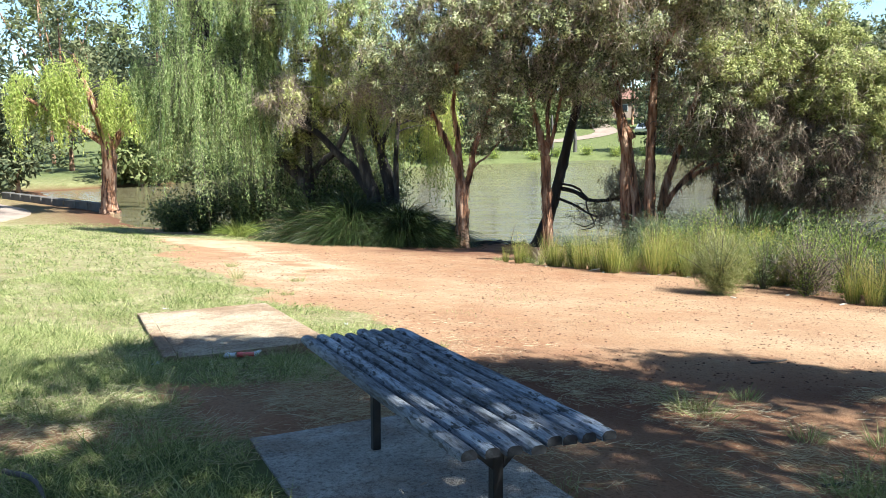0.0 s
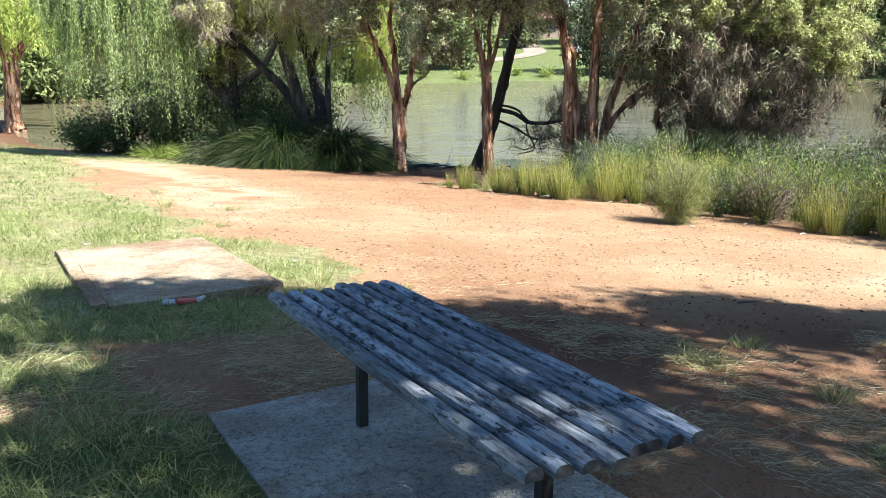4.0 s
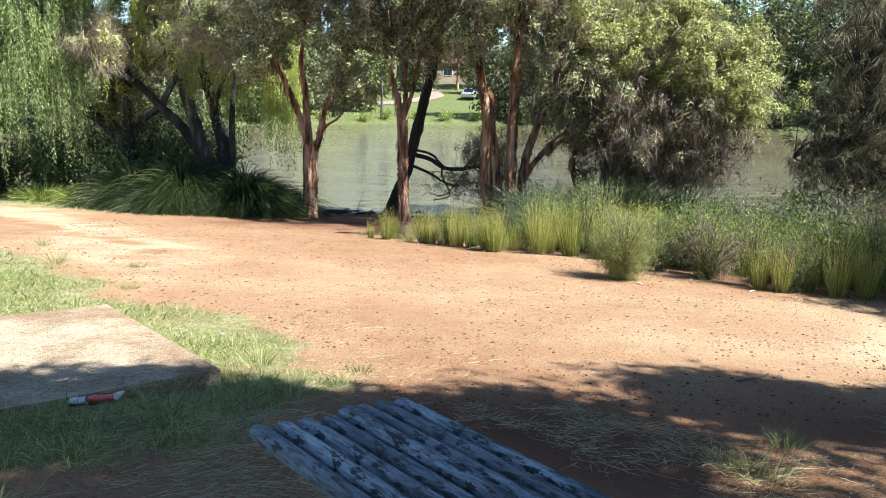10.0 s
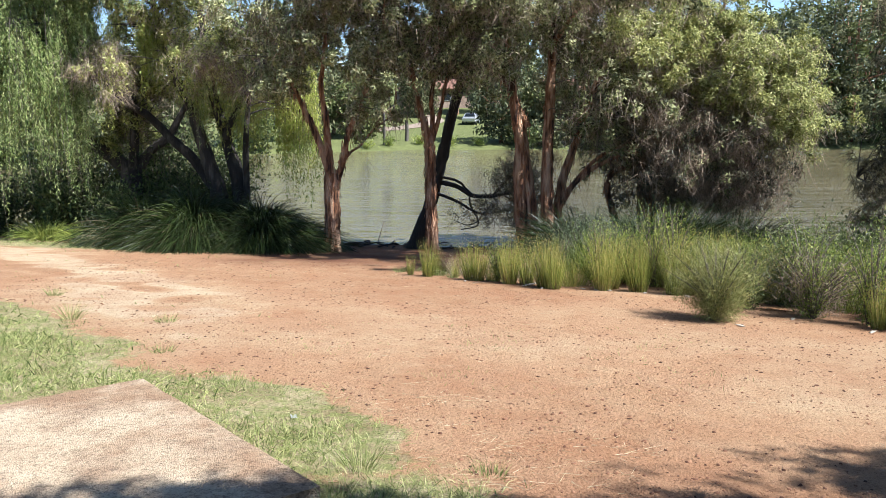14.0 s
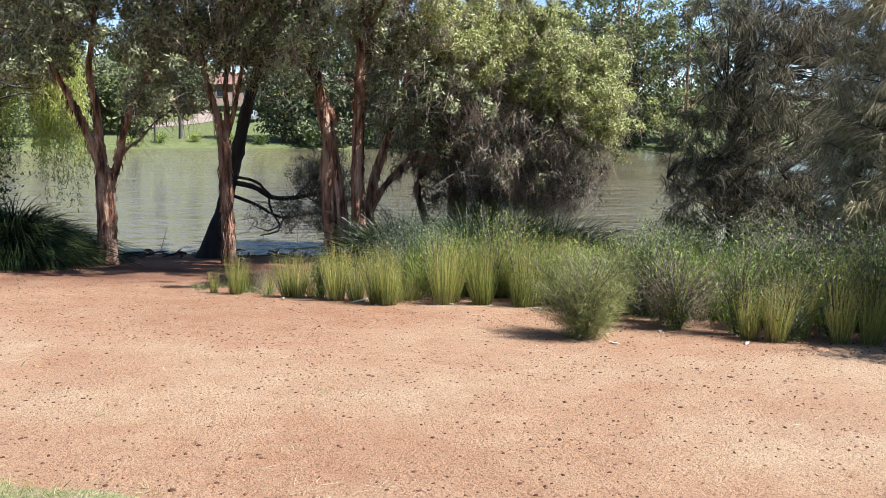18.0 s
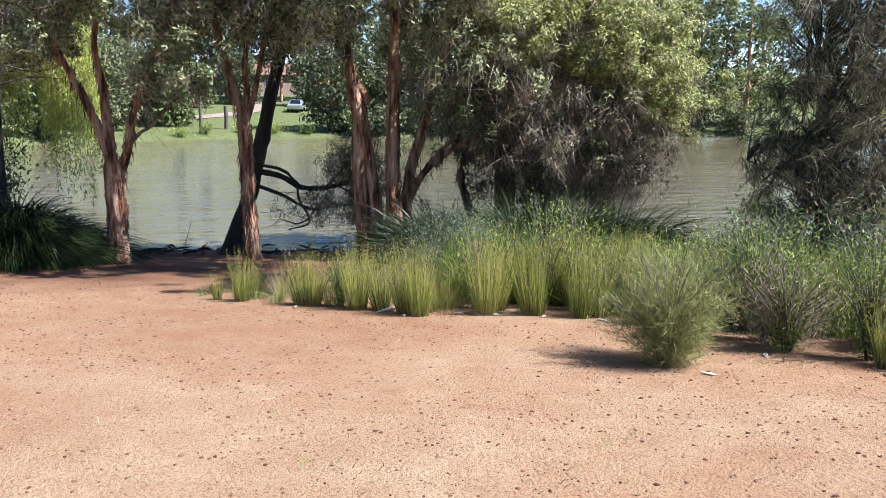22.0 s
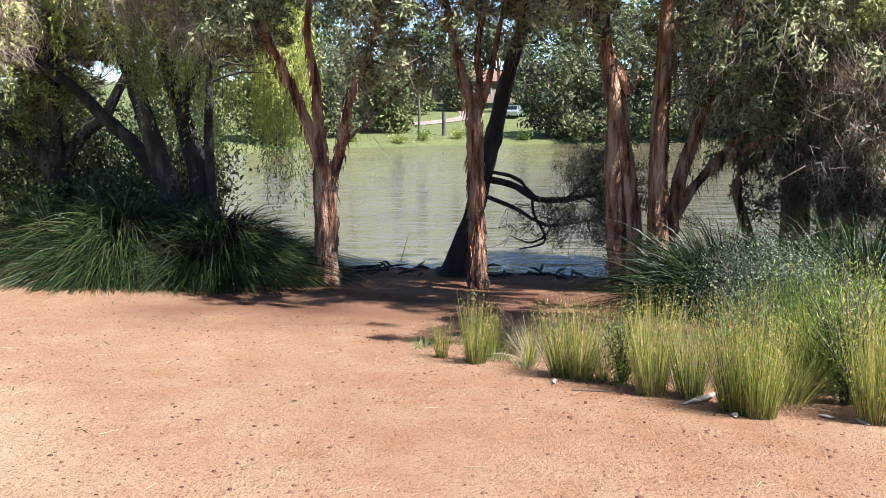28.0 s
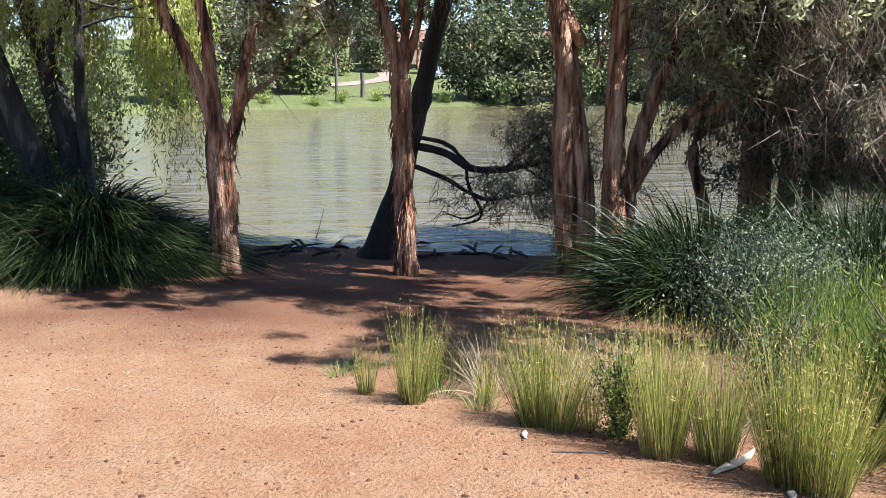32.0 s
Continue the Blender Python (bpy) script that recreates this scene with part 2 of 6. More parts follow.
def slat_material():
    m, nt, b = mat("weathered_slat")
    v = coords(nt, (1, 0.14, 1))
    oi = nt.nodes.new("ShaderNodeObjectInfo")
    shift_by = nt.nodes.new("ShaderNodeVectorMath")
    shift_by.operation = "ADD"
    nt.links.new(v, shift_by.inputs[0])
    sc = node(nt, "ShaderNodeMath", operation="MULTIPLY")
    sc.inputs[1].default_value = 31.0
    nt.links.new(oi.outputs["Random"], sc.inputs[0])
    nt.links.new(sc.outputs[0], shift_by.inputs[1])
    v = shift_by.outputs[0]
    grain = noise_tex(nt, v, 75.0, 5.0, 0.7)
    c = ramp(nt, noise_tex(nt, v, 9.0, 5.0, 0.7), [(0.34, (0.04, 0.042, 0.048)), (0.43, (0.16, 0.172, 0.195)), (0.54, (0.29, 0.31, 0.345)), (0.7, (0.45, 0.475, 0.51))])
    c = mix(nt, 0.8, c, ramp(nt, grain, [(0.38, (0.12, 0.12, 0.12)), (0.54, (1, 1, 1))]), "MULTIPLY")
    w = coords(nt, (1, 0.3, 1))
    c = mix(nt, ramp(nt, noise_tex(nt, w, 30.0, 4.0, 0.7), [(0.55, (0, 0, 0)), (0.6, (1, 1, 1))]), c, (0.02, 0.019, 0.018))
    c = mix(nt, ramp(nt, oi.outputs["Random"], [(0, (0, 0, 0)), (1, (0.5, 0.5, 0.5))]), c, (0.05, 0.05, 0.05))
    nt.links.new(c, b.inputs["Base Color"])
    b.inputs["Roughness"].default_value = 0.8
    bump(nt, b, grain, 1.0, 0.008)
    return m


SLAT = slat_material()
DARK_TIMBER = surface("dark_timber", [(0.35, (0.012, 0.012, 0.013)), (0.6, (0.04, 0.04, 0.043)), (0.75, (0.11, 0.112, 0.12))], 14, (1, 0.25, 1), 0.9, 60, 0.6, 0.006)
IRON = surface("black_iron", [(0.3, (0.008, 0.008, 0.009)), (0.7, (0.025, 0.024, 0.023))], 9, rough=0.5, metal=0.3, relief=0.2)
STONE = foliage("clod", [(0.1, (0.05, 0.022, 0.013)), (0.5, (0.14, 0.066, 0.038)), (0.8, (0.25, 0.135, 0.078)), (1, (0.31, 0.185, 0.11))], 0.02, 0.95, 2.0)
LITTER_RED = surface("red_wrapper", [(0.3, (0.6, 0.07, 0.06)), (0.7, (0.65, 0.15, 0.12))], 6, rough=0.5)
LITTER_WHITE = surface("white_scrap", [(0.3, (0.450, 0.450, 0.450)), (0.7, (0.600, 0.600, 0.593))], 6, rough=0.5)
PALE_BARK = surface("pale_bark", [(0.3, (0.338, 0.277, 0.210)), (0.7, (0.465, 0.405, 0.323))], 6, (1, 1, 1), 0.8)
PATHWAY = surface("path_gravel", [(0.3, (0.186, 0.130, 0.093)), (0.7, (0.291, 0.229, 0.180))], 0.8, fine=50, rough=0.95)
WALL = surface("kerb_stone", [(0.3, (0.062, 0.053, 0.043)), (0.7, (0.136, 0.118, 0.099))], 2)
BRICKWORK = surface("house_wall", [(0.3, (0.210, 0.140, 0.105)), (0.7, (0.315, 0.238, 0.189))], 0.8)
RENDERED = surface("pale_house_wall", [(0.3, (0.55, 0.5, 0.43)), (0.7, (0.68, 0.63, 0.56))], 0.8)
ROOF = surface("roof_tile", [(0.3, (0.140, 0.063, 0.042)), (0.7, (0.224, 0.112, 0.077))], 1.5, (1, 1, 4))
CARPAINT = surface("silver_paint", [(0.3, (0.5, 0.52, 0.55)), (0.7, (0.6, 0.62, 0.65))], 1, rough=0.3, metal=0.6, relief=0.02)
RUBBER = surface("tyre_rubber", [(0.3, (0.015, 0.015, 0.015)), (0.7, (0.03, 0.03, 0.03))], 5)
_m, _nt, _b = mat("dark_glass")
_b.inputs["Base Color"].default_value, _b.inputs["Roughness"].default_value = (0.02, 0.025, 0.03, 1), 0.06
GLASS = _m


def water_material():
    m, nt, b = mat("lake_water")
    v = coords(nt, (0.22, 1.0, 1.0))
    b.inputs["Base Color"].default_value = (0.155, 0.142, 0.062, 1)
    b.inputs["Roughness"].default_value, b.inputs["IOR"].default_value = 0.02, 1.4
    n1, n2 = noise_tex(nt, v, 5.0, 3.0), noise_tex(nt, v, 1.3, 2.0)
    h = node(nt, "ShaderNodeMath", operation="MULTIPLY_ADD")
    h.inputs[1].default_value = 0.35
    nt.links.new(n1, h.inputs[0])
    nt.links.new(n2, h.inputs[2])
    bump(nt, b, h.outputs[0], 1.0, 0.12)
    c = ramp(nt, noise_tex(nt, coords(nt, (0.05, 0.12, 1)), 1.0, 2.0), [(0.35, (0.1, 0.084, 0.044)), (0.7, (0.14, 0.117, 0.064))])
    nt.links.new(c, b.inputs["Base Color"])
    return m


def ground_material():
    m, nt, b = mat("red_earth_and_turf")
    v = coords(nt)
    a = nt.nodes.new("ShaderNodeAttribute")
    a.attribute_name = "turf"
    broad, mid, fine = noise_tex(nt, v, 0.35, 4.0), noise_tex(nt, v, 2.2, 5.0), noise_tex(nt, v, 38.0, 4.0, 0.7)
    sand = nt.nodes.new("ShaderNodeAttribute")
    sand.attribute_name = "sand"
    sf = node(nt, "ShaderNodeMath", operation="MULTIPLY_ADD")
    sf.inputs[1].default_value = 0.7
    nt.links.new(broad, sf.inputs[0])
    nt.links.new(sand.outputs["Fac"], sf.inputs[2])
    dirt = ramp(nt, sf.outputs[0], [(0.3, (0.255, 0.125, 0.062)), (0.62, (0.36, 0.215, 0.12)), (0.88, (0.45, 0.335, 0.205)), (1.0, (0.55, 0.47, 0.32))])
    dirt = mix(nt, 0.5, dirt, ramp(nt, mid, [(0.3, (0.3, 0.163, 0.085)), (0.7, (0.41, 0.288, 0.175))]))
    rust = ramp(nt, noise_tex(nt, v, 0.75, 7.0, 0.68), [(0.42, (0.38, 0.38, 0.38)), (0.58, (0, 0, 0))])
    dirt = mix(nt, rust, dirt, (0.29, 0.14, 0.075))
    grit = noise_tex(nt, v, 85.0, 3.0, 0.7)
    grain = noise_tex(nt, v, 16.0, 5.0, 0.75)
    dirt = mix(nt, 0.6, dirt, ramp(nt, grain, [(0.34, (0.7, 0.62, 0.56)), (0.46, (1, 1, 1)), (0.7, (1.0, 1.0, 1.0))]), "MULTIPLY")
    dirt = mix(nt, 0.75, dirt, ramp(nt, fine, [(0.34, (0.42, 0.36, 0.33)), (0.47, (1, 1, 1)), (0.75, (1.0, 1.0, 1.0))]), "MULTIPLY")
    dirt = mix(nt, 0.45, dirt, ramp(nt, grit, [(0.36, (0.45, 0.4, 0.37)), (0.5, (1, 1, 1))]), "MULTIPLY")
    turf = ramp(nt, mid, [(0.3, (0.21, 0.155, 0.08)), (0.5, (0.31, 0.25, 0.135)), (0.72, (0.42, 0.35, 0.21))])
    turf = mix(nt, ramp(nt, noise_tex(nt, v, 9.0, 5.0, 0.7), [(0.42, (0.7, 0.7, 0.7)), (0.56, (0, 0, 0))]), turf, (0.17, 0.2, 0.055))
    turf = mix(nt, 0.7, turf, ramp(nt, fine, [(0.34, (0.3, 0.3, 0.3)), (0.55, (1, 1, 1))]), "MULTIPLY")
    lush = nt.nodes.new("ShaderNodeAttribute")
    lush.attribute_name = "lush"
    turf = mix(nt, lush.outputs["Fac"], turf, ramp(nt, mid, [(0.3, (0.074, 0.087, 0.028)), (0.7, (0.136, 0.146, 0.056))]))
    e = node(nt, "ShaderNodeMath", operation="ADD")
    nt.links.new(a.outputs["Fac"], e.inputs[0])
    e2 = node(nt, "ShaderNodeMath", operation="MULTIPLY_ADD")
    e2.inputs[1].default_value, e2.inputs[2].default_value = 1.1, -0.55
    nt.links.new(noise_tex(nt, v, 5.0, 6.0, 0.75), e2.inputs[0])
    nt.links.new(e2.outputs[0], e.inputs[1])
    f = ramp(nt, e.outputs[0], [(0.42, (0, 0, 0)), (0.6, (1, 1, 1))])
    c = mix(nt, f, dirt, turf)
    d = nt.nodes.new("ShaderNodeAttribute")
    d.attribute_name = "mud_and_shade"
    # Mud at the water's edge; also the shade painted into the soil colour.
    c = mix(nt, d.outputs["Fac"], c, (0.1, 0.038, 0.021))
    nt.links.new(c, b.inputs["Base Color"])
    b.inputs["Roughness"].default_value = 0.95
    b.inputs["Specular IOR Level"].default_value = 0.15
    h = node(nt, "ShaderNodeMath", operation="ADD")
    nt.links.new(mid, h.inputs[0])
    nt.links.new(fine, h.inputs[1])
    bump(nt, b, h.outputs[0], 1.0, 0.045)
    return m


# ---- lie of the land ----
WATER_Z = -2.82


def wobble(x, y, s=1.0, seed=0.0):
    """A cheap smooth noise, about -1 to 1."""
    x, y = np.asarray(x, float) / s + seed * 7.1, np.asarray(y, float) / s - seed * 3.7
    return (np.sin(x * 1.7 + 1.3 * np.sin(y * 0.9)) + np.sin(y * 2.1 + 1.1 * np.sin(x * 1.2 + 2.0)) + np.sin((x + y) * 1.3 + 0.7)) / 3


def far_shore(x):
    return np.interp(x, [-60, -38, -15, 0, 30, 60, 90], [50, 54, 78, 84, 84, 78, 60])


def height(x, y):
    """Height of the ground: a slope down to the lake, the lake's bed, and the far bank."""
    x, y = np.asarray(x, float), np.asarray(y, float)
    near = np.interp(y, [-200, -20, 0, 3.8, 8.35, 10.5, 16.2, 18, 25, 27, 29, 33, 60, 400],
                     [6, 1.2, 0, -0.31, -0.79, -0.98, -1.51, -1.70, -2.50, -2.72, -2.95, -3.4, -4.2, -4.2]) - 0.03 * np.clip(x, -45, 45)
    near = near + np.where(near > WATER_Z - 0.3, 0.012 * wobble(x, y, 0.7) + 0.02 * wobble(x, y, 2.3, 2), 0)
    d = y - far_shore(x)
    far = WATER_Z + np.interp(d, [-12, 0, 1.5, 26, 56, 100, 300], [-1.4, -0.05, 0.45, 1.7, 3.6, 6.0, 14.0]) + 0.1 * wobble(x, y, 6) * (d > 1)
    side = WATER_Z - 1.2 + 3.0 * np.clip((np.abs(x + 5) - 78) / 25, 0, 2)
    return np.maximum(np.maximum(near, far), np.where(y > 30, side, -9))


def h1(x, y):
    return float(height(x, y))


TURF_Y = [-60, 0, 2.0, 3.8, 6, 7, 8, 9.3, 9.6, 10.1, 11.9, 13.8, 15.1, 25, 34, 60]
TURF_X = [0.7, 0.6, 0.2, -1.1, -1.0, -0.9, -1.3, -2.0, -3.0, -3.8, -5.0, -6.6, -7.9, -14, -20, -30]


def turf(x, y):
    """How grassy the ground is, 0 to 1."""
    x, y = np.asarray(x, float), np.asarray(y, float)
    edge = np.interp(y, TURF_Y, TURF_X) + 0.35 * wobble(x, y, 0.8, 1)
    t = np.clip((edge - x) / 1.3 + 0.4, 0, 1)
    bare = 0.22 * np.clip((x + 2.4) / 0.8, 0, 1) * (y > 5.6) * (y < 9.2) + np.exp(-((x + 1.5) ** 2 / 1.8 + (y - 4.9) ** 2 / 0.3)) * 0.8 + 0.5 * np.exp(-((x + 2.9) ** 2 / 0.3 + (y - 3.6) ** 2 / 0.12))
    t = np.clip(t - bare + 0.28 * wobble(x, y, 0.5, 5) + 0.15 * wobble(x, y, 0.2, 6), 0, 1)
    shore = np.clip(1 - np.abs(y - (24.8 - 0.32 * (x + 9))) / 2.0, 0, 1) * (x < -7.5)
    right = 1.0 * np.exp(-((x - 2.6) ** 2 / 1.3 + (y - 4.0) ** 2 / 1.6)) * (0.6 + 0.6 * wobble(x, y, 0.6, 3))
    return np.clip(np.maximum(np.maximum(t, shore), right) + (y > 60), 0, 1)


def worn(x, y):
    """Where the turf of the shaded lawn is trodden down to straw and soil, 0 to 1."""
    a = np.exp(-((x + 1.3) ** 2 / 1.4 + (y - 4.7) ** 2 / 0.45))
    b = np.exp(-((x + 2.5) ** 2 / 0.5 + (y - 3.7) ** 2 / 0.16))
    c = 0.8 * np.exp(-((x + 2.6) ** 2 / 0.25 + (y - 2.3) ** 2 / 0.1))
    d = 0.6 * np.exp(-((x - 1.9) ** 2 / 1.6 + (y - 4.2) ** 2 / 1.0))
    return np.clip(a + b + c + d, 0, 1)


# ---- mesh helpers ----
def mesh_np(name, v, f, material, smooth=False):
    v, f = np.asarray(v, np.float32).reshape(-1, 3), np.asarray(f, np.int32)
    me = bpy.data.meshes.new(name)
    k = f.shape[1]
    me.vertices.add(len(v))
    me.vertices.foreach_set("co", v.ravel())
    me.loops.add(f.size)
    me.loops.foreach_set("vertex_index", f.ravel())
    me.polygons.add(len(f))
    me.polygons.foreach_set("loop_start", np.arange(0, f.size, k, dtype=np.int32))
    if smooth:
        me.polygons.foreach_set("use_smooth", np.ones(len(f), bool))
    me.update(calc_edges=True)
    if material:
        me.materials.append(material)
    return me


STUFF = {"dry_leaf_tuft", "stem_tuft", "seed_head_tuft", "twig_spray", "strand_curtain", "dead_spray", "crown", "leaf_tuft", "bare_twig_spray", "loose_bark"}


def part(name, bm, material, parent, label=""):
    """Links a bmesh, or mesh data, as one mesh object under a thing or a part."""
    if isinstance(bm, bmesh.types.BMesh):
        me = bpy.data.meshes.new(name)
        bm.to_mesh(me)
        bm.free()
        me.materials.append(material)
    else:
        me = bm
    ob = new(name, me)
    ob.parent = parent
    if name in STUFF:
        ob["kind"] = "stuff"
    return tagged(ob, label)


def thing(name, m, label, category, group="", kind=""):
    ob = new(name)
    ob.empty_display_size = 0.1
    ob.matrix_world = m
    return tagged(ob, label, category, group, kind)


def grid_quads(nx, ny):
    i = np.arange(nx - 1)[:, None] * ny + np.arange(ny - 1)[None, :]
    return np.stack([i, i + ny, i + ny + 1, i + 1], -1).reshape(-1, 4)


def unit(a):
    return a / np.maximum(np.linalg.norm(a, axis=-1, keepdims=True), 1e-9)


def leaf_mesh(name, c, d, length, width, material, g, face=None):
    """Lance-shaped leaves: one folded quad each, from c along d."""
    n = len(c)
    length, width = np.broadcast_to(length, n)[:, None], np.broadcast_to(width, n)[:, None]
    d = unit(d)
    if face is None:
        s = unit(np.cross(d, g.normal(size=(n, 3)))) * width * 0.5
    else:
        f = unit(unit(face) + g.normal(size=(n, 3)) * 0.45)
        d = unit(d - f * np.sum(d * f, axis=1, keepdims=True))
        s = np.cross(f, d) * width * 0.5
    v = np.stack([c, c + d * length * 0.45 + s, c + d * length, c + d * length * 0.45 - s], 1)
    return mesh_np(name, v, np.arange(4 * n).reshape(n, 4), material)


def blade_mesh(name, base, d, length, width, bend, material, g, seg=3):
    """Grass-like blades: tapering strips that rise along d and droop by bend."""
    n = len(base)
    length, width, bend = (np.broadcast_to(a, n).astype(float)[:, None] for a in (length, width, bend))
    d = unit(d)
    side = unit(np.cross(d, g.normal(size=(n, 3)) * 0.4 + np.array([0, 0, 0.01]) + np.stack([d[:, 1], -d[:, 0], 0 * d[:, 0]], 1)))
    out = d * np.array([1, 1, 0])
    rows = []
    for k in range(seg + 1):
        u = k / seg
        p = base + d * length * u + (out * 0.6 - np.array([0, 0, 1.0])) * bend * length * u * u
        w = width * 0.5 * (1 - 0.85 * u ** 1.5)
        rows += [p - side * w, p + side * w]
    v = np.stack(rows, 1)
    m = 2 * (seg + 1)
    f = np.concatenate([np.arange(n)[:, None] * m + np.array([[2 * k, 2 * k + 1, 2 * k + 3, 2 * k + 2]]) for k in range(seg)])
    return mesh_np(name, v, f, material)


def smooth_path(pts, steps=5):
    """A Catmull-Rom line through points with radius."""
    p = np.array(pts, float)
    q = np.vstack([2 * p[0] - p[1], p, 2 * p[-1] - p[-2]])
    out = []
    for i in range(1, len(q) - 2):
        for k in range(steps):
            t = k / steps
            a, b, c, e = q[i - 1], q[i], q[i + 1], q[i + 2]
            out.append(0.5 * (2 * b + (c - a) * t + (2 * a - 5 * b + 4 * c - e) * t * t + (3 * b - a - 3 * c + e) * t ** 3))
    out.append(p[-1])
    return np.array(out)


def tube(pts, sides=8, rough=0.12, seed=0, steps=5):
    """Vertices and quads of a tapering, uneven limb along points (x, y, z, radius)."""
    p = smooth_path(pts, steps) if len(pts) > 2 else np.array(pts, float)
    c, r = p[:, :3], np.maximum(p[:, 3], 0.002)
    t = unit(np.gradient(c, axis=0))
    ref = np.where(np.abs(t[:, 2:3]) > 0.9, np.array([[1.0, 0, 0]]), np.array([[0, 0, 1.0]]))
    a = unit(np.cross(t, ref))
    b = np.cross(t, a)
    ang = np.linspace(0, 2 * np.pi, sides, endpoint=False)
    g = np.random.default_rng(seed)
    lobes = 1 + rough * (g.normal(size=(1, sides)) * 0.8 + g.normal(size=(len(p), sides)) * 0.6)
    rr = r[:, None] * lobes
    v = c[:, None] + rr[..., None] * (np.cos(ang)[None, :, None] * a[:, None] + np.sin(ang)[None, :, None] * b[:, None])
    n = len(p)
    i, j = np.arange(n - 1)[:, None] * sides, np.arange(sides)[None, :]
    f = np.stack([i + j, i + (j + 1) % sides, i + sides + (j + 1) % sides, i + sides + j], -1).reshape(-1, 4)
    return v.reshape(-1, 3), f


def joined(pieces):
    vs, fs, k = [], [], 0
    for v, f in pieces:
        vs.append(v)
        fs.append(f + k)
        k += len(v)
    return np.vstack(vs), np.vstack(fs)


def box_bm(sx, sy, sz, bevel=0.0, at=(0, 0, 0), seg=1):
    bm = bmesh.new()
    bmesh.ops.create_cube(bm, size=1.0)
    bmesh.ops.scale(bm, vec=(sx, sy, sz), verts=bm.verts)
    if bevel:
        bmesh.ops.bevel(bm, geom=bm.edges[:], offset=bevel, segments=seg, affect="EDGES")
    bmesh.ops.translate(bm, vec=at, verts=bm.verts)
    return bm


# ---- ground, water, path ----
def build_ground():
    xs = np.concatenate([np.linspace(-900, -70, 14), np.linspace(-60, -15, 60), np.arange(-14.6, 9, 0.16), np.linspace(9.3, 60, 70), np.linspace(70, 900, 14)])
    ys = np.concatenate([np.linspace(-700, -40, 8), np.linspace(-25, -2, 12), np.arange(-1, 30, 0.16), np.linspace(30.5, 130, 110), np.linspace(140, 1200, 24)])
    gx, gy = np.meshgrid(xs, ys, indexing="ij")
    z = height(gx, gy)
    me = mesh_np("ground", np.stack([gx, gy, z], -1), grid_quads(len(xs), len(ys)), ground_material(), True)
    a = me.attributes.new("turf", "FLOAT", "POINT")
    bald = worn(gx, gy) * (gy < 7)
    a.data.foreach_set("value", np.clip(turf(gx, gy) - 0.8 * bald, 0, 1).astype(np.float32).ravel())
    a = me.attributes.new("lush", "FLOAT", "POINT")
    a.data.foreach_set("value", np.clip(np.maximum((gy - 50) / 10, (6.3 - gy) / 1.5 * (gx < 0) * 0.8) - bald * (gy < 20), 0, 1).astype(np.float32).ravel())
    shade = np.clip((WATER_Z + 0.28 - z) / 0.3, 0, 1) * (gy < 60)
    # Darker red-brown ground under the reed bed.
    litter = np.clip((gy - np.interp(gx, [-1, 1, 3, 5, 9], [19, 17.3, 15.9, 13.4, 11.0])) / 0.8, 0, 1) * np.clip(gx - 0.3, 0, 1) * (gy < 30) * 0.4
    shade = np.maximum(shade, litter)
    # Red-brown painted into the soil to deepen the shade by the table.
    soil_shade = 0.8 * np.clip((7.4 + 0.5 * wobble(gx, gy, 1.5, 9) - gy) / 1.6, 0, 1) * np.clip(gx + 1.6, 0, 1) * (0.7 + 0.5 * wobble(gx, gy, 0.7, 2)) * (gx < 6) * np.clip((gy - 3.2) / 1.5, 0, 1)
    shade = np.maximum(shade, np.clip(soil_shade, 0, 0.75) * (1 - 0.6 * bald))
    # Red-brown painted under the paperbarks to deepen their shade on the bank.
    bank_shade = 0.8 * np.clip((gy - 19.2) / 2.0, 0, 1) * np.clip((gx + 6.5) / 2, 0, 1) * (gx < 3) * (gy < 28) * (0.8 + 0.4 * wobble(gx, gy, 0.6, 7))
    shade = np.maximum(shade, np.clip(bank_shade, 0, 0.85))
    # Last term: redder near soil, with the lawn's shade put into its colour.
    pale = 0.12 + 0.2 * np.exp(-((gy - 9.5) / 3.0) ** 2) + 0.22 * wobble(gx, gy, 2.4, 3) + 0.12 * wobble(gx, gy, 0.8, 6) - 0.2 * np.clip((gy - 16) / 4, 0, 1) * (gx > -5) + 0.16 * np.exp(-((gy - 12.0 + 0.25 * gx) / 1.9) ** 2) - 0.35 * np.clip((7.0 + 0.5 * wobble(gx, gy, 1.5, 9) - gy) / 2.5, 0, 1)
    pale += 1.15 * np.exp(-((gx + gy * 0.75 - 6.0) / 1.3) ** 2) * np.clip((-3.0 - gx) / 2.5, 0, 1) * (0.55 + 0.6 * wobble(gx, gy, 0.7, 4) + 0.6 * wobble(gx, gy, 0.3, 14))
    a = me.attributes.new("sand", "FLOAT", "POINT")
    a.data.foreach_set("value", np.clip(pale, 0, 1).astype(np.float32).ravel())
    a = me.attributes.new("mud_and_shade", "FLOAT", "POINT")
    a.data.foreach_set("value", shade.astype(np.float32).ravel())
    tagged(new("ground", me), "red earth park ground with worn turf sloping to a lake", "ground", kind="structure")


build_ground()
_xs, _ys = np.linspace(-110, 110, 60), np.linspace(22, 95, 40)
_gx, _gy = np.meshgrid(_xs, _ys, indexing="ij")
tagged(new("water", mesh_np("water", np.stack([_gx, _gy, _gx * 0 + WATER_Z], -1), grid_quads(60, 40), water_material())),
       "murky olive lake water with small ripples", "water", kind="structure")


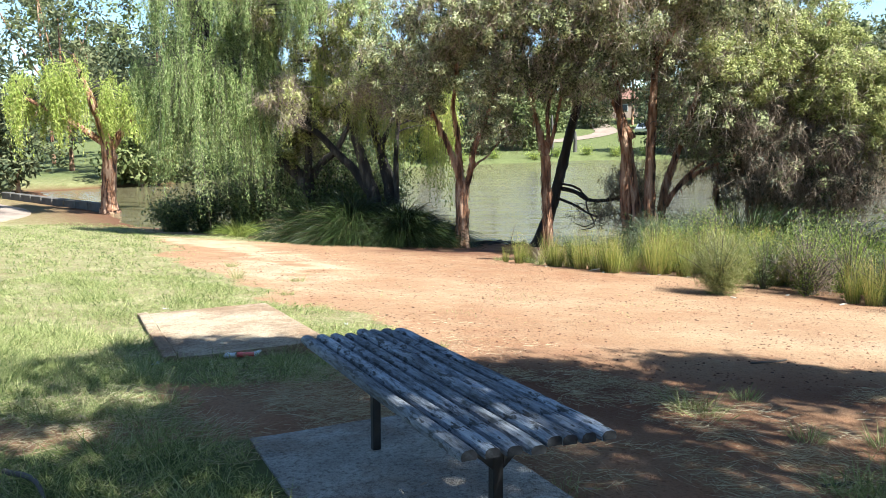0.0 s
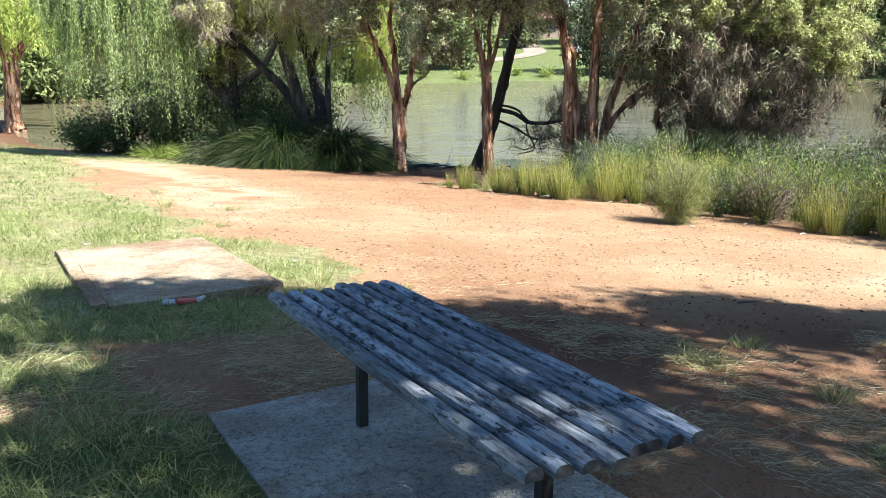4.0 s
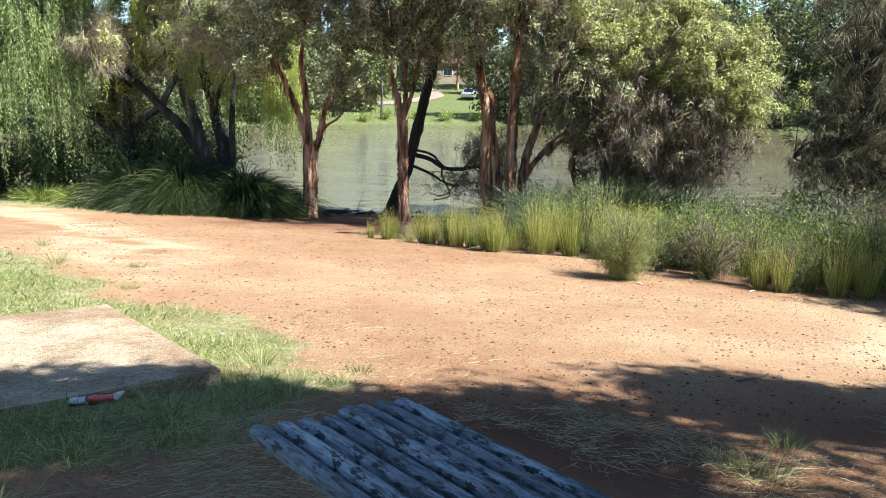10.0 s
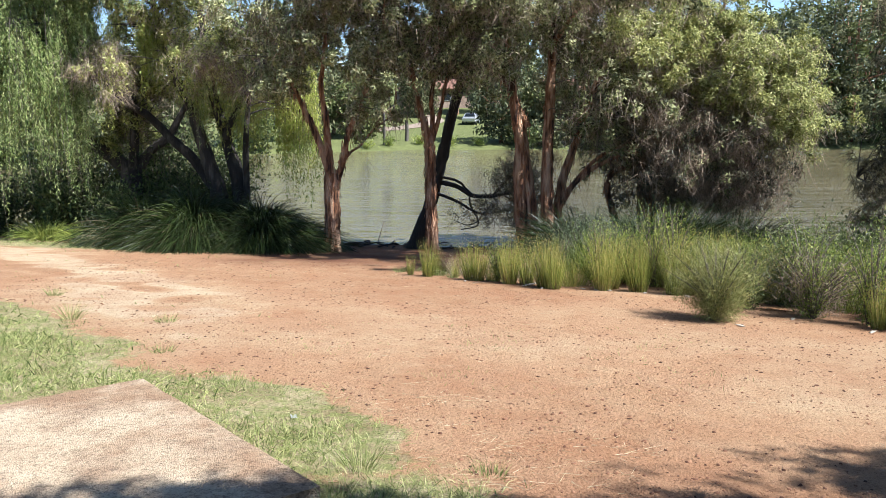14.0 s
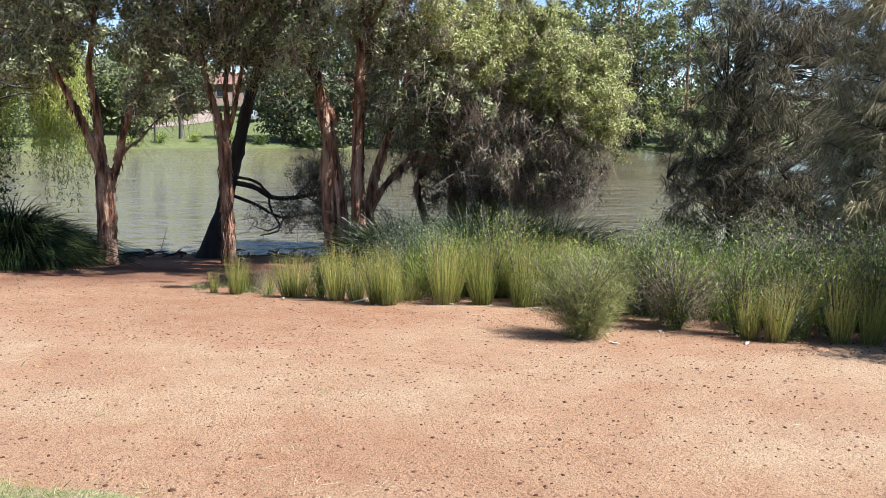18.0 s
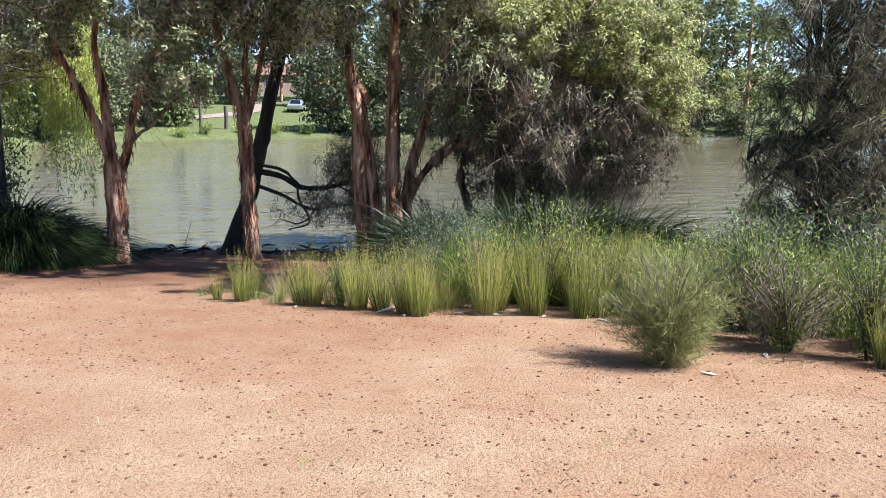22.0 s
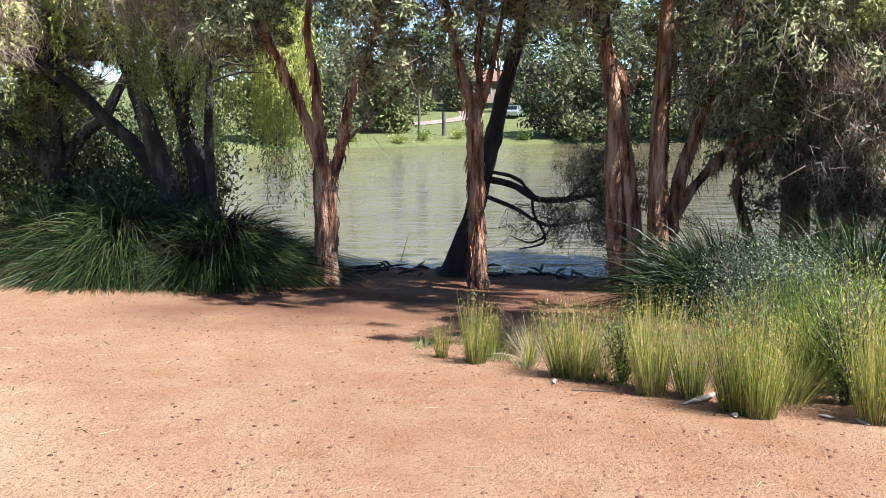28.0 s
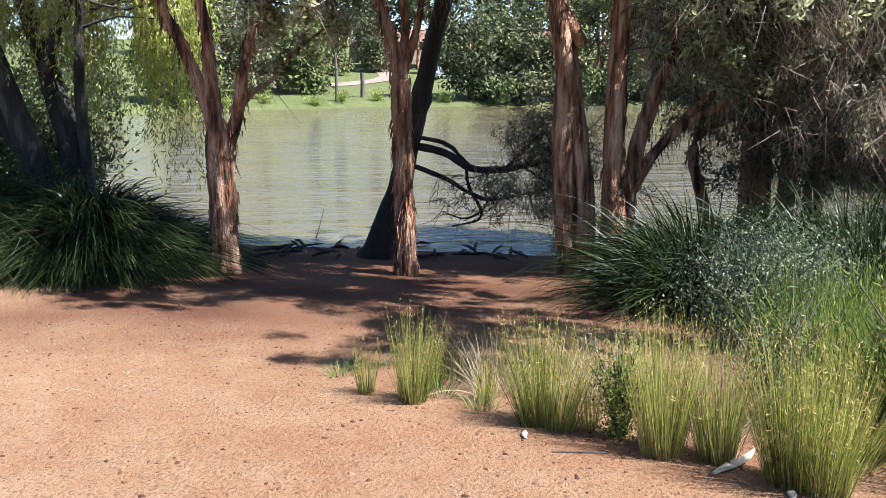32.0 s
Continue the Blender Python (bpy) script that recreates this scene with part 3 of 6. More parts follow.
def slab(name, corner, a, length, w, width, thick, label, material):
    """A concrete pad that follows the slope, its edges worn."""
    bm = bmesh.new()
    a, w = Vector(a).normalized(), Vector(w).normalized()
    nu, nv = 12, 8
    top = {}
    for i in range(nu + 1):
        for j in range(nv + 1):
            u, v = i / nu * length, j / nv * width
            p = Vector(corner) + a * u + w * v
            edge = i in (0, nu) or j in (0, nv)
            e = 0.012 * noise.noise(Vector((p.x * 5, p.y * 5, 0))) if edge else 0
            q = p + a * e + w * e
            base = np.interp(u / length, [0, 1], [h1(*(Vector(corner) + w * width / 2)), h1(*(Vector(corner) + a * length + w * width / 2))])
            z = float(base) + thick - 0.03 * (q.x - (Vector(corner) + a * u + w * width / 2).x) + 0.004 * noise.noise(Vector((p.x * 3, p.y * 3, 4)))
            top[i, j] = bm.verts.new((q.x, q.y, z - (0.008 if edge else 0)))
    for i in range(nu):
        for j in range(nv):
            bm.faces.new((top[i, j], top[i + 1, j], top[i + 1, j + 1], top[i, j + 1]))
    rim = [top[i, 0] for i in range(nu)] + [top[nu, j] for j in range(nv)] + [top[i, nv] for i in range(nu, 0, -1)] + [top[0, j] for j in range(nv, 0, -1)]
    low = [bm.verts.new((v.co.x, v.co.y, v.co.z - thick - 0.12)) for v in rim]
    for k in range(len(rim)):
        m = (k + 1) % len(rim)
        bm.faces.new((rim[k], low[k], low[m], rim[m]))
    bmesh.ops.recalc_face_normals(bm, faces=bm.faces[:])
    me = bpy.data.meshes.new(name)
    bm.to_mesh(me)
    bm.free()
    me.materials.append(material)
    return tagged(new(name, me), label, "concrete pad", kind="structure")


AX, WX = (-0.575, 0.818), (0.818, 0.575)
slab("concrete_pad_1", (0.0, 1.66), AX, 2.62, WX, 1.29, 0.05, "stained grey concrete pad under a slatted table", GREY_CONCRETE)
slab("concrete_pad_2", (-3.24 + 0.818 * 0.135, 5.86 + 0.575 * 0.135), AX, 2.95, WX, 1.465, 0.08, "bare tan weathered concrete pad in worn grass", CONCRETE)
slab("concrete_pad_3", (-3.24, 5.86), AX, 2.95, WX, 0.12, 0.068, "narrow concrete edging strip beside the bare pad", CONCRETE)

# ---- the table ----
def slatted_table():
    """Local frame: y along the slats, x across, z = 0 at the foot of the posts."""
    L, W, H = 2.27, 0.69, 0.63
    th = thing("slatted_table", pose(0, 0, 0), "weathered blue-grey timber slat table on two black iron posts", "table")
    n, pitch = 8, W / 8
    g = np.random.default_rng(3)
    for i in range(n):
        prof = [(-0.46, -0.5), (0.46, -0.5), (0.5, -0.05), (0.42, 0.3), (0.22, 0.5), (-0.22, 0.5), (-0.42, 0.3), (-0.5, -0.05)]
        bm = bmesh.new()
        rings = []
        ny = 16
        skew, lift = g.normal() * 0.02, g.normal() * 0.004
        for k in range(ny + 1):
            y = -L / 2 + L * k / ny + skew
            e = 0.75 if k in (0, ny) else 1.0
            y += 0.008 * (1 if k == 0 else -1 if k == ny else 0)
            wear = noise.noise(Vector((i * 3.1, y * 2.2, 0)))
            rings.append([bm.verts.new((px * (pitch - 0.015) * (0.9 + 0.1 * e) + 0.003 * wear, y, H - 0.026 + pz * 0.052 * e + lift + 0.003 * noise.noise(Vector((i * 2.0 + px, y * 6, pz))))) for px, pz in prof])
        for a, b in zip(rings, rings[1:]):
            for k in range(8):
                bm.faces.new((a[k], a[(k + 1) % 8], b[(k + 1) % 8], b[k]))
        bm.faces.new(rings[0])
        bm.faces.new(rings[-1][::-1])
        bmesh.ops.recalc_face_normals(bm, faces=bm.faces[:])
        # Ends and undersides darker: weathered end grain, with shade put into the colour.
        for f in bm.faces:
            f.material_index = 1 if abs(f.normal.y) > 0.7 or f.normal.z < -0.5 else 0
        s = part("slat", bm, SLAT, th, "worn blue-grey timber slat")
        s.data.materials.append(DARK_TIMBER)
        s.location = (-W / 2 + pitch * (i + 0.5), 0, 0)
    for y in (-0.75, 0.75):
        part("post", box_bm(0.05, 0.05, H - 0.06, 0.004, (0, y, (H - 0.1) / 2 - 0.02)), IRON, th, "black iron post")
        part("cross_bar", box_bm(W * 0.86, 0.045, 0.04, 0.003, (0, y, H - 0.073)), IRON, th, "black iron cross bar")
        for sx in (-1, 1):
            bm = bmesh.new()
            v = [bm.verts.new(p) for p in ((sx * 0.026, y - 0.024, H - 0.25), (sx * 0.026, y - 0.024, H - 0.094), (sx * 0.2, y - 0.024, H - 0.094),
                                           (sx * 0.026, y + 0.024, H - 0.25), (sx * 0.026, y + 0.024, H - 0.094), (sx * 0.2, y + 0.024, H - 0.094))]
            for f in ((0, 1, 2), (5, 4, 3), (0, 3, 4, 1), (1, 4, 5, 2), (2, 5, 3, 0)):
                bm.faces.new([v[k] for k in f])
            bmesh.ops.recalc_face_normals(bm, faces=bm.faces[:])
            part("gusset", bm, IRON, th)
    return th


_table = slatted_table()
_table.matrix_world = Matrix.Translation((-0.212, 3.08, -0.187)) @ pose(0, 0, 0, -2.0, 2.4, 35.1)


# ---- trees ----
def tree(name, limbs, label, category="tree", bark=BARK, group="", shaggy=0):
    """limbs: lists of (x, y, z, radius) in metres of the place; the first one is the trunk."""
    x, y, z, _ = limbs[0][0]
    z = min(z, h1(x, y))
    th = thing(name, pose(x, y, z), label, category, group)
    o = np.array([x, y, z])
    for i, l in enumerate(limbs):
        l = [list(p) for p in l]
        trunk = abs(l[0][3] - limbs[0][0][3]) < 0.35 * limbs[0][0][3] or i == 0
        if i == 0:
            l.insert(0, [l[0][0], l[0][1], z - 0.15, l[0][3] * 1.35])
        v, f = tube(l, 10 if l[0][3] > 0.1 else 6, 0.13, i)
        part("trunk" if i == 0 else "limb", mesh_np("limb", v - o, f, bark, True), bark, th)
    if shaggy:
        g = np.random.default_rng(int(abs(x) * 100))
        big = [l for l in limbs if l[0][3] > 0.085]
        q = np.vstack([smooth_path(l, 14) for l in big])
        n = shaggy
        k = g.integers(0, len(q), n)
        a = g.uniform(0, 2 * np.pi, n)
        p = q[k, :3] + np.stack([np.cos(a), np.sin(a), 0 * a], 1) * q[k, 3:4] * 1.02
        p[:, 2] += g.uniform(-0.15, 0.15, n)
        d = np.stack([np.cos(a) * 0.16, np.sin(a) * 0.16, -1 + 0 * a], 1) + g.normal(size=(n, 3)) * 0.1
        part("loose_bark", blade_mesh("loose_bark", p - o, d, g.uniform(0.06, 0.28, n), g.uniform(0.012, 0.04, n), 0.0, bark, g, 2), bark, th, "peeling strips of bark")
    return th, o


def bend(l, depth, seed):
    """Lets a flat limb swing to and from the viewer."""
    g = np.random.default_rng(seed)
    s = depth * g.uniform(-1, 1)
    n = len(l) - 1
    return [(x, y + s * (k / n) ** 1.3, z, r) for k, (x, y, z, r) in enumerate(l)]


def spray_points(g, centres, radii, n):
    """n points in soft balls round the centres, thicker to the outside."""
    k = g.integers(0, len(centres), n)
    d = unit(g.normal(size=(n, 3)))
    return centres[k] + d * radii[k][:, None] * (g.uniform(0, 1, n) ** 0.33)[:, None], d, k


def clumps(g, boxes, n, keep=0.0, flock=8, loose=0.42):
    """Centres inside ellipsoids (x, y, z, rx, ry, rz, weight), flocked into billows. Also gives the middle of each one's billow."""
    b = np.array(boxes, float)
    m = max(n // flock, 1)
    k = g.choice(len(b), m, p=b[:, 6] / b[:, 6].sum())
    d = unit(g.normal(size=(m, 3))) * (g.uniform(keep, 1, m) ** 0.4)[:, None]
    mid = b[k, :3] + d * b[k, 3:6]
    if flock == 1:
        return mid, mid
    w = g.integers(0, m, n)
    return mid[w] + g.normal(size=(n, 3)) * np.array([1, 1, 0.75]) * loose * g.uniform(0.7, 1.2, n)[:, None], mid[w]


def twigs(g, centres, anchors, o, material, r=0.012):
    """Thin boughs from the nearest anchor of a limb to each clump."""
    out = []
    for c in centres:
        dist = np.linalg.norm(anchors - c, axis=1) + 0.6 * np.maximum(anchors[:, 2] - c[2], 0)
        a = anchors[np.argmin(dist)]
        m = (a + c) / 2 + g.normal(size=3) * 0.12 + np.array([0, 0, 0.08])
        out.append(tube([(*(a - o), r * 1.7), (*(m - o), r), (*(c - o), r * 0.4)], 3, 0.0, 0, 2))
    v, f = joined(out)
    return mesh_np("twigs", v, f, material)


def anchor_points(limbs):
    return np.vstack([smooth_path(l, 6)[:, :3] for l in limbs])


def tea_crown(th, o, limbs, boxes, seed, n_clump, per, leaf=0.125, wide=0.042, mats=(TEA,), dead=0.25, radius=0.2, droop=0.0, spray=DEADTWIG):
    g = np.random.default_rng(seed)
    n_clump = int(n_clump * 1.75)
    c, mid = clumps(g, boxes, n_clump)
    anc = anchor_points(limbs)
    part("twig_spray", twigs(g, c[::3], anc, o, TWIG), TWIG, th, "thin brown twigs")
    for j, m in enumerate(mats):
        cc, mm = c[j::len(mats)], mid[j::len(mats)]
        rad = g.uniform(0.6, 1.3, len(cc)) * radius
        p, d, k = spray_points(g, cc, rad, int(len(cc) * per * 0.95))
        face = d * 0.6 + unit(p - mm[k]) * 0.8 + np.array([0, 0, 0.55])
        d = g.normal(size=d.shape) + np.array([0, 0, 0.1 - droop])
        part("crown", leaf_mesh("crown", p - o, d, g.uniform(0.6, 1.3, len(p)) * leaf, g.uniform(0.7, 1.2, len(p)) * wide, m, g, face), m, th)
    if dead:
        n = int(n_clump * 30 * dead)
        cc = c[g.uniform(size=len(c)) < 0.6]
        k = g.integers(0, len(cc), n)
        lie = unit(g.normal(size=(len(cc), 3)))
        p = cc[k] + g.normal(size=(n, 3)) * 0.17
        d = g.normal(size=(n, 3)) * 0.4 + lie[k] * 0.5 + np.array([0, 0, -0.9])
        part("dead_spray", blade_mesh("dead_sprays", p - o, d, g.uniform(0.15, 0.6, n), g.uniform(0.006, 0.014, n), 0.05, spray, g, 1), spray, th, "hanging dead grey-brown sprays")


T1 = [bend(l, 0.7, i) if i else l for i, l in enumerate([
    [(-3.36, 24.7, -2.43, 0.25), (-3.37, 24.7, -1.99, 0.215), (-3.34, 24.7, -1.47, 0.205), (-3.33, 24.7, -0.79, 0.205), (-3.33, 24.7, -0.21, 0.19)],
    [(-3.35, 24.7, -0.29, 0.132), (-3.54, 24.7, 0.31, 0.106), (-3.81, 24.7, 1.03, 0.08), (-4.07, 24.7, 1.6, 0.063), (-4.5, 24.7, 2.6, 0.05), (-5.2, 24.7, 3.9, 0.03)],
    [(-3.36, 24.7, -0.23, 0.117), (-3.43, 24.8, 0.59, 0.099), (-3.46, 24.9, 1.31, 0.081), (-3.56, 24.9, 2.08, 0.064), (-3.4, 24.9, 3.4, 0.05), (-3.5, 24.9, 5.2, 0.03)],
    [(-3.24, 24.7, -0.6, 0.098), (-3.03, 24.6, 0.04, 0.097), (-2.86, 24.5, 0.75, 0.08), (-2.63, 24.5, 1.37, 0.063), (-2.31, 24.5, 2.05, 0.055), (-1.9, 24.5, 3.4, 0.035), (-1.8, 24.4, 4.8, 0.02)],
    [(-3.0, 24.6, 0.11, 0.05), (-2.8, 24.7, 0.35, 0.041), (-2.56, 24.8, 0.51, 0.033), (-2.22, 24.8, 0.91, 0.025), (-1.7, 24.5, 1.3, 0.015)]])]
_t, _o = tree("paperbark_tree", T1, "paperbark tree with shaggy red-brown trunk forking into upright limbs", group="paperbarks on the bank", shaggy=900)
# Last ellipsoid is a front bulge added so the crown shades the flax.
tea_crown(_t, _o, T1, [(-3.6, 24.4, 4.6, 2.5, 1.6, 1.6, 3), (-4.6, 24.2, 2.7, 1.1, 1.4, 0.8, 1.2), (-2.2, 24.3, 3.0, 1.0, 1.3, 0.8, 1.2), (-3.4, 24.3, 6.4, 1.9, 1.3, 1.0, 1.0), (-1.9, 24.3, 1.5, 0.7, 0.8, 0.5, 0.35), (-2.2, 22.8, 5.0, 1.8, 1.2, 0.9, 1.2)], 11, 400, 85, dead=0.55)

T2 = [bend(l, 0.6, 20 + i) if i else l for i, l in enumerate([
    [(-0.63, 24.65, -2.49, 0.175), (-0.64, 24.65, -1.86, 0.152), (-0.65, 24.65, -1.08, 0.142), (-0.67, 24.65, -0.23, 0.134), (-0.68, 24.65, 0.51, 0.133)],
    [(-0.69, 24.65, 0.43, 0.091), (-0.81, 24.6, 1.07, 0.082), (-0.97, 24.6, 1.62, 0.065), (-1.15, 24.6, 2.6, 0.048), (-1.5, 24.6, 4.4, 0.03)],
    [(-0.66, 24.65, 0.47, 0.076), (-0.6, 24.8, 1.24, 0.066), (-0.63, 24.8, 1.79, 0.057), (-0.45, 24.8, 3.1, 0.045), (-0.5, 24.8, 5.0, 0.025)],
    [(-0.65, 24.65, 0.51, 0.075), (-0.45, 24.7, 1.15, 0.066), (-0.34, 24.7, 1.63, 0.057), (-0.1, 24.7, 2.7, 0.04), (0.4, 24.7, 4.2, 0.025)]])]
_t, _o = tree("paperbark_tree", T2, "slim paperbark with peeling orange-brown trunk forking high", group="paperbarks on the bank", shaggy=900)
tea_crown(_t, _o, T2, [(-0.7, 24.3, 4.7, 1.9, 1.5, 1.5, 3), (-1.1, 24.3, 3.0, 0.9, 1.2, 0.7, 0.8), (0.2, 24.3, 3.2, 0.9, 1.2, 0.8, 1), (-0.5, 24.2, 6.4, 1.7, 1.2, 0.8, 0.8)], 12, 290, 90, dead=0.55)

T2D = [
    [(-1.02, 26.8, -2.7, 0.33), (-0.89, 26.8, -2.2, 0.235), (-0.62, 26.8, -1.39, 0.181), (-0.36, 26.8, -0.45, 0.168), (-0.14, 26.8, 0.48, 0.157), (0.04, 26.8, 1.23, 0.145), (0.28, 26.8, 2.07, 0.124), (0.61, 26.8, 3.15, 0.094), (0.9, 26.6, 4.6, 0.05)],
    [(-0.36, 26.75, -0.66, 0.069), (0.21, 26.6, -0.8, 0.069), (0.61, 26.5, -1.04, 0.06), (1.12, 26.4, -1.07, 0.06), (1.62, 26.4, -0.99, 0.05), (2.18, 26.5, -0.94, 0.03)],
    [(-0.34, 26.75, -0.52, 0.039), (0.06, 26.6, -0.58, 0.039), (0.31, 26.6, -0.7, 0.039), (0.43, 26.6, -0.83, 0.03), (0.62, 26.55, -1.0, 0.02)],
    [(-0.48, 26.75, -0.98, 0.055), (0.15, 26.5, -1.21, 0.049), (0.6, 26.4, -1.47, 0.04), (0.92, 26.3, -1.57, 0.04), (1.36, 26.3, -1.53, 0.02), (1.9, 26.2, -1.4, 0.012)],
    [(0.55, 26.5, -1.02, 0.03), (0.6, 26.5, -1.37, 0.03), (0.81, 26.5, -1.77, 0.03), (0.76, 26.5, -1.97, 0.02), (0.3, 26.5, -2.07, 0.015)],
    [(0.92, 26.3, -1.57, 0.02), (0.81, 26.4, -1.79, 0.02), (0.5, 26.4, -1.92, 0.018), (0.1, 26.4, -1.78, 0.01)],
    [(1.2, 26.4, -1.07, 0.03), (1.5, 26.3, -0.75, 0.022), (1.75, 26.2, -0.45, 0.012)],
    [(1.5, 26.4, -1.0, 0.03), (1.9, 26.3, -1.25, 0.022), (2.3, 26.2, -1.5, 0.012)]]
_t, _o = tree("leaning_tree", T2D, "dark leaning tree with flared foot and low bare branches over water", bark=DARK_BARK)
tea_crown(_t, _o, T2D, [(0.9, 26.0, 4.8, 1.5, 1.2, 1.2, 3), (0.9, 25.9, 3.2, 0.8, 0.8, 0.6, 0.7), ], 13, 120, 110, dead=0.25, radius=0.28)
tea_crown(_t, _o, T2D[1:4], [(1.9, 26.3, -1.05, 0.55, 0.4, 0.5, 1), (1.3, 26.3, -1.25, 0.4, 0.3, 0.25, 0.3), (2.2, 26.3, -0.5, 0.3, 0.3, 0.4, 0.4)], 17, 60, 60, leaf=0.08, wide=0.018, mats=(SHEOAK,), dead=0.2, radius=0.16)
tea_crown(_t, _o, T2D[1:4], [(2.05, 26.3, -0.35, 0.4, 0.4, 0.55, 1), (2.1, 26.3, -1.4, 0.4, 0.4, 0.4, 0.7)], 19, 70, 70, leaf=0.09, wide=0.02, mats=(SHEOAK,), dead=0.2, radius=0.17)
_g = np.random.default_rng(5)
_bt = []
for _k in range(70):
    _a = np.array([_g.uniform(0.0, 1.4), 26.4 + _g.uniform(-0.25, 0.2), _g.uniform(-1.9, -1.1)]) - _o
    _e = _a + np.array([_g.normal() * 0.3, _g.normal() * 0.1, -abs(_g.normal()) * 0.22])
    _bt.append(tube([(*_a, 0.008), (*((_a + _e) / 2 + _g.normal(size=3) * 0.06), 0.006), (*_e, 0.003)], 3, 0, 0, 2))
part("bare_twig_spray", mesh_np("bare_twigs", *joined(_bt), DARK_BARK), DARK_BARK, _t)

T3 = [bend(l, 0.5, 40 + i) if i else l for i, l in enumerate([
    [(1.93, 24.4, -2.33, 0.22), (1.81, 24.4, -1.6, 0.172), (1.72, 24.4, -0.48, 0.152), (1.72, 24.4, 0.59, 0.132), (1.56, 24.4, 1.62, 0.114), (1.4, 24.4, 3.0, 0.079), (1.2, 24.4, 5.0, 0.04)],
    [(2.13, 24.3, -2.45, 0.18), (2.03, 24.3, -0.98, 0.153), (1.85, 24.3, 0.35, 0.132), (1.7, 24.3, 1.38, 0.113), (1.2, 24.2, 2.6, 0.085), (0.2, 24.0, 3.7, 0.05)],
    [(2.45, 24.1, -2.4, 0.205), (2.43, 24.1, -1.04, 0.168), (2.43, 24.1, 0.19, 0.147), (2.47, 24.1, 1.61, 0.128), (2.55, 24.1, 3.2, 0.094), (2.6, 24.1, 5.2, 0.04)],
    [(2.7, 24.5, -2.45, 0.142), (2.87, 24.5, -0.76, 0.121), (3.15, 24.5, 0.26, 0.11), (3.53, 24.5, 1.4, 0.092), (3.95, 24.5, 2.6, 0.066), (4.5, 24.4, 4.2, 0.03)],
    [(2.84, 24.5, -1.1, 0.098), (3.21, 24.6, -0.58, 0.088), (3.69, 24.7, -0.15, 0.07), (4.22, 24.8, 0.11, 0.053), (4.9, 24.6, 0.5, 0.03)],
    [(1.95, 24.4, 1.0, 0.1), (1.48, 24.4, 1.83, 0.095), (0.89, 24.3, 3.09, 0.085), (0.11, 24.2, 3.95, 0.07), (-0.9, 24.0, 5.0, 0.04)],
    [(2.85, 24.5, -1.2, 0.06), (3.4, 24.4, -0.3, 0.05), (4.1, 24.3, 0.3, 0.04), (4.9, 24.2, 0.6, 0.025)],
    # Unseen bough, added to carry the forward crown that shades the bank.
    [(2.55, 24.1, 3.2, 0.07), (3.5, 21.6, 4.8, 0.05), (4.8, 18.8, 5.6, 0.03)]])]
_t, _o = tree("paperbark_tree", T3, "multi-stemmed paperbark with pale peeling trunks and leaning limbs", group="paperbarks on the bank", shaggy=900)
# Last three ellipsoids added towards the viewer so their shade falls on the bank.
tea_crown(_t, _o, T3, [(2.2, 24.2, 5.0, 2.2, 2.2, 1.7, 2.6), (3.9, 23.8, 3.0, 1.6, 1.5, 1.6, 2), (0.9, 24.0, 3.0, 0.9, 1.2, 0.9, 0.8), (4.6, 24.2, 0.9, 1.1, 1.1, 0.9, 0.9), (0.8, 24.3, 1.2, 0.5, 0.5, 0.35, 0.2), (3.6, 20.6, 4.6, 1.9, 1.2, 0.9, 1.4), (0.8, 20.4, 5.2, 2.2, 1.3, 0.8, 1.2), (4.9, 17.2, 5.9, 1.7, 1.2, 0.6, 1.2)], 14, 640, 90, mats=(TEA, TEA), dead=0.6)

T5 = [bend(l, 0.6, 60 + i) if i else l for i, l in enumerate([
    [(5.91, 26.6, -2.75, 0.3), (5.9, 26.6, -1.61, 0.256), (5.84, 26.6, -0.18, 0.235), (5.65, 26.6, 1.28, 0.205), (5.61, 26.6, 3.2, 0.15), (5.4, 26.5, 5.5, 0.06)],
    [(6.6, 26.8, -2.8, 0.18), (6.65, 26.8, -0.2, 0.16), (6.38, 26.8, 1.19, 0.145), (6.2, 26.8, 2.52, 0.106), (6.3, 26.6, 4.5, 0.05)],
    [(6.85, 26.3, -2.7, 0.17), (6.91, 26.3, -0.39, 0.151), (7.03, 26.3, 0.97, 0.127), (7.2, 26.2, 2.6, 0.1), (7.8, 26.0, 4.4, 0.04)],
    [(5.3, 26.6, -2.75, 0.11), (4.69, 26.6, -0.74, 0.099), (5.34, 26.5, -0.2, 0.088), (6.02, 26.4, -0.09, 0.066)],
    [(6.7, 26.4, -1.8, 0.1), (7.6, 26.1, -0.9, 0.08), (8.4, 25.8, 0.2, 0.06), (9.0, 25.6, 1.4, 0.03)]])]
_t, _o = tree("bottlebrush_tree", T5, "broad bushy tree with yellow-green top and brown hanging sprays", shaggy=700)
tea_crown(_t, _o, T5, [(5.7, 24.7, 3.6, 1.9, 1.1, 1.5, 2.2), (7.5, 24.5, 3.0, 1.6, 1.1, 1.6, 2.2), (8.8, 24.7, 1.5, 1.1, 1.1, 1.3, 1.5), (5.0, 23.6, 3.0, 1.1, 0.8, 0.8, 0.8), (6.5, 26.0, 5.2, 2.0, 1.4, 1.0, 1.2)], 15, 540, 135, leaf=0.105, wide=0.034, mats=(TEA_SUNNY,), dead=0.25)
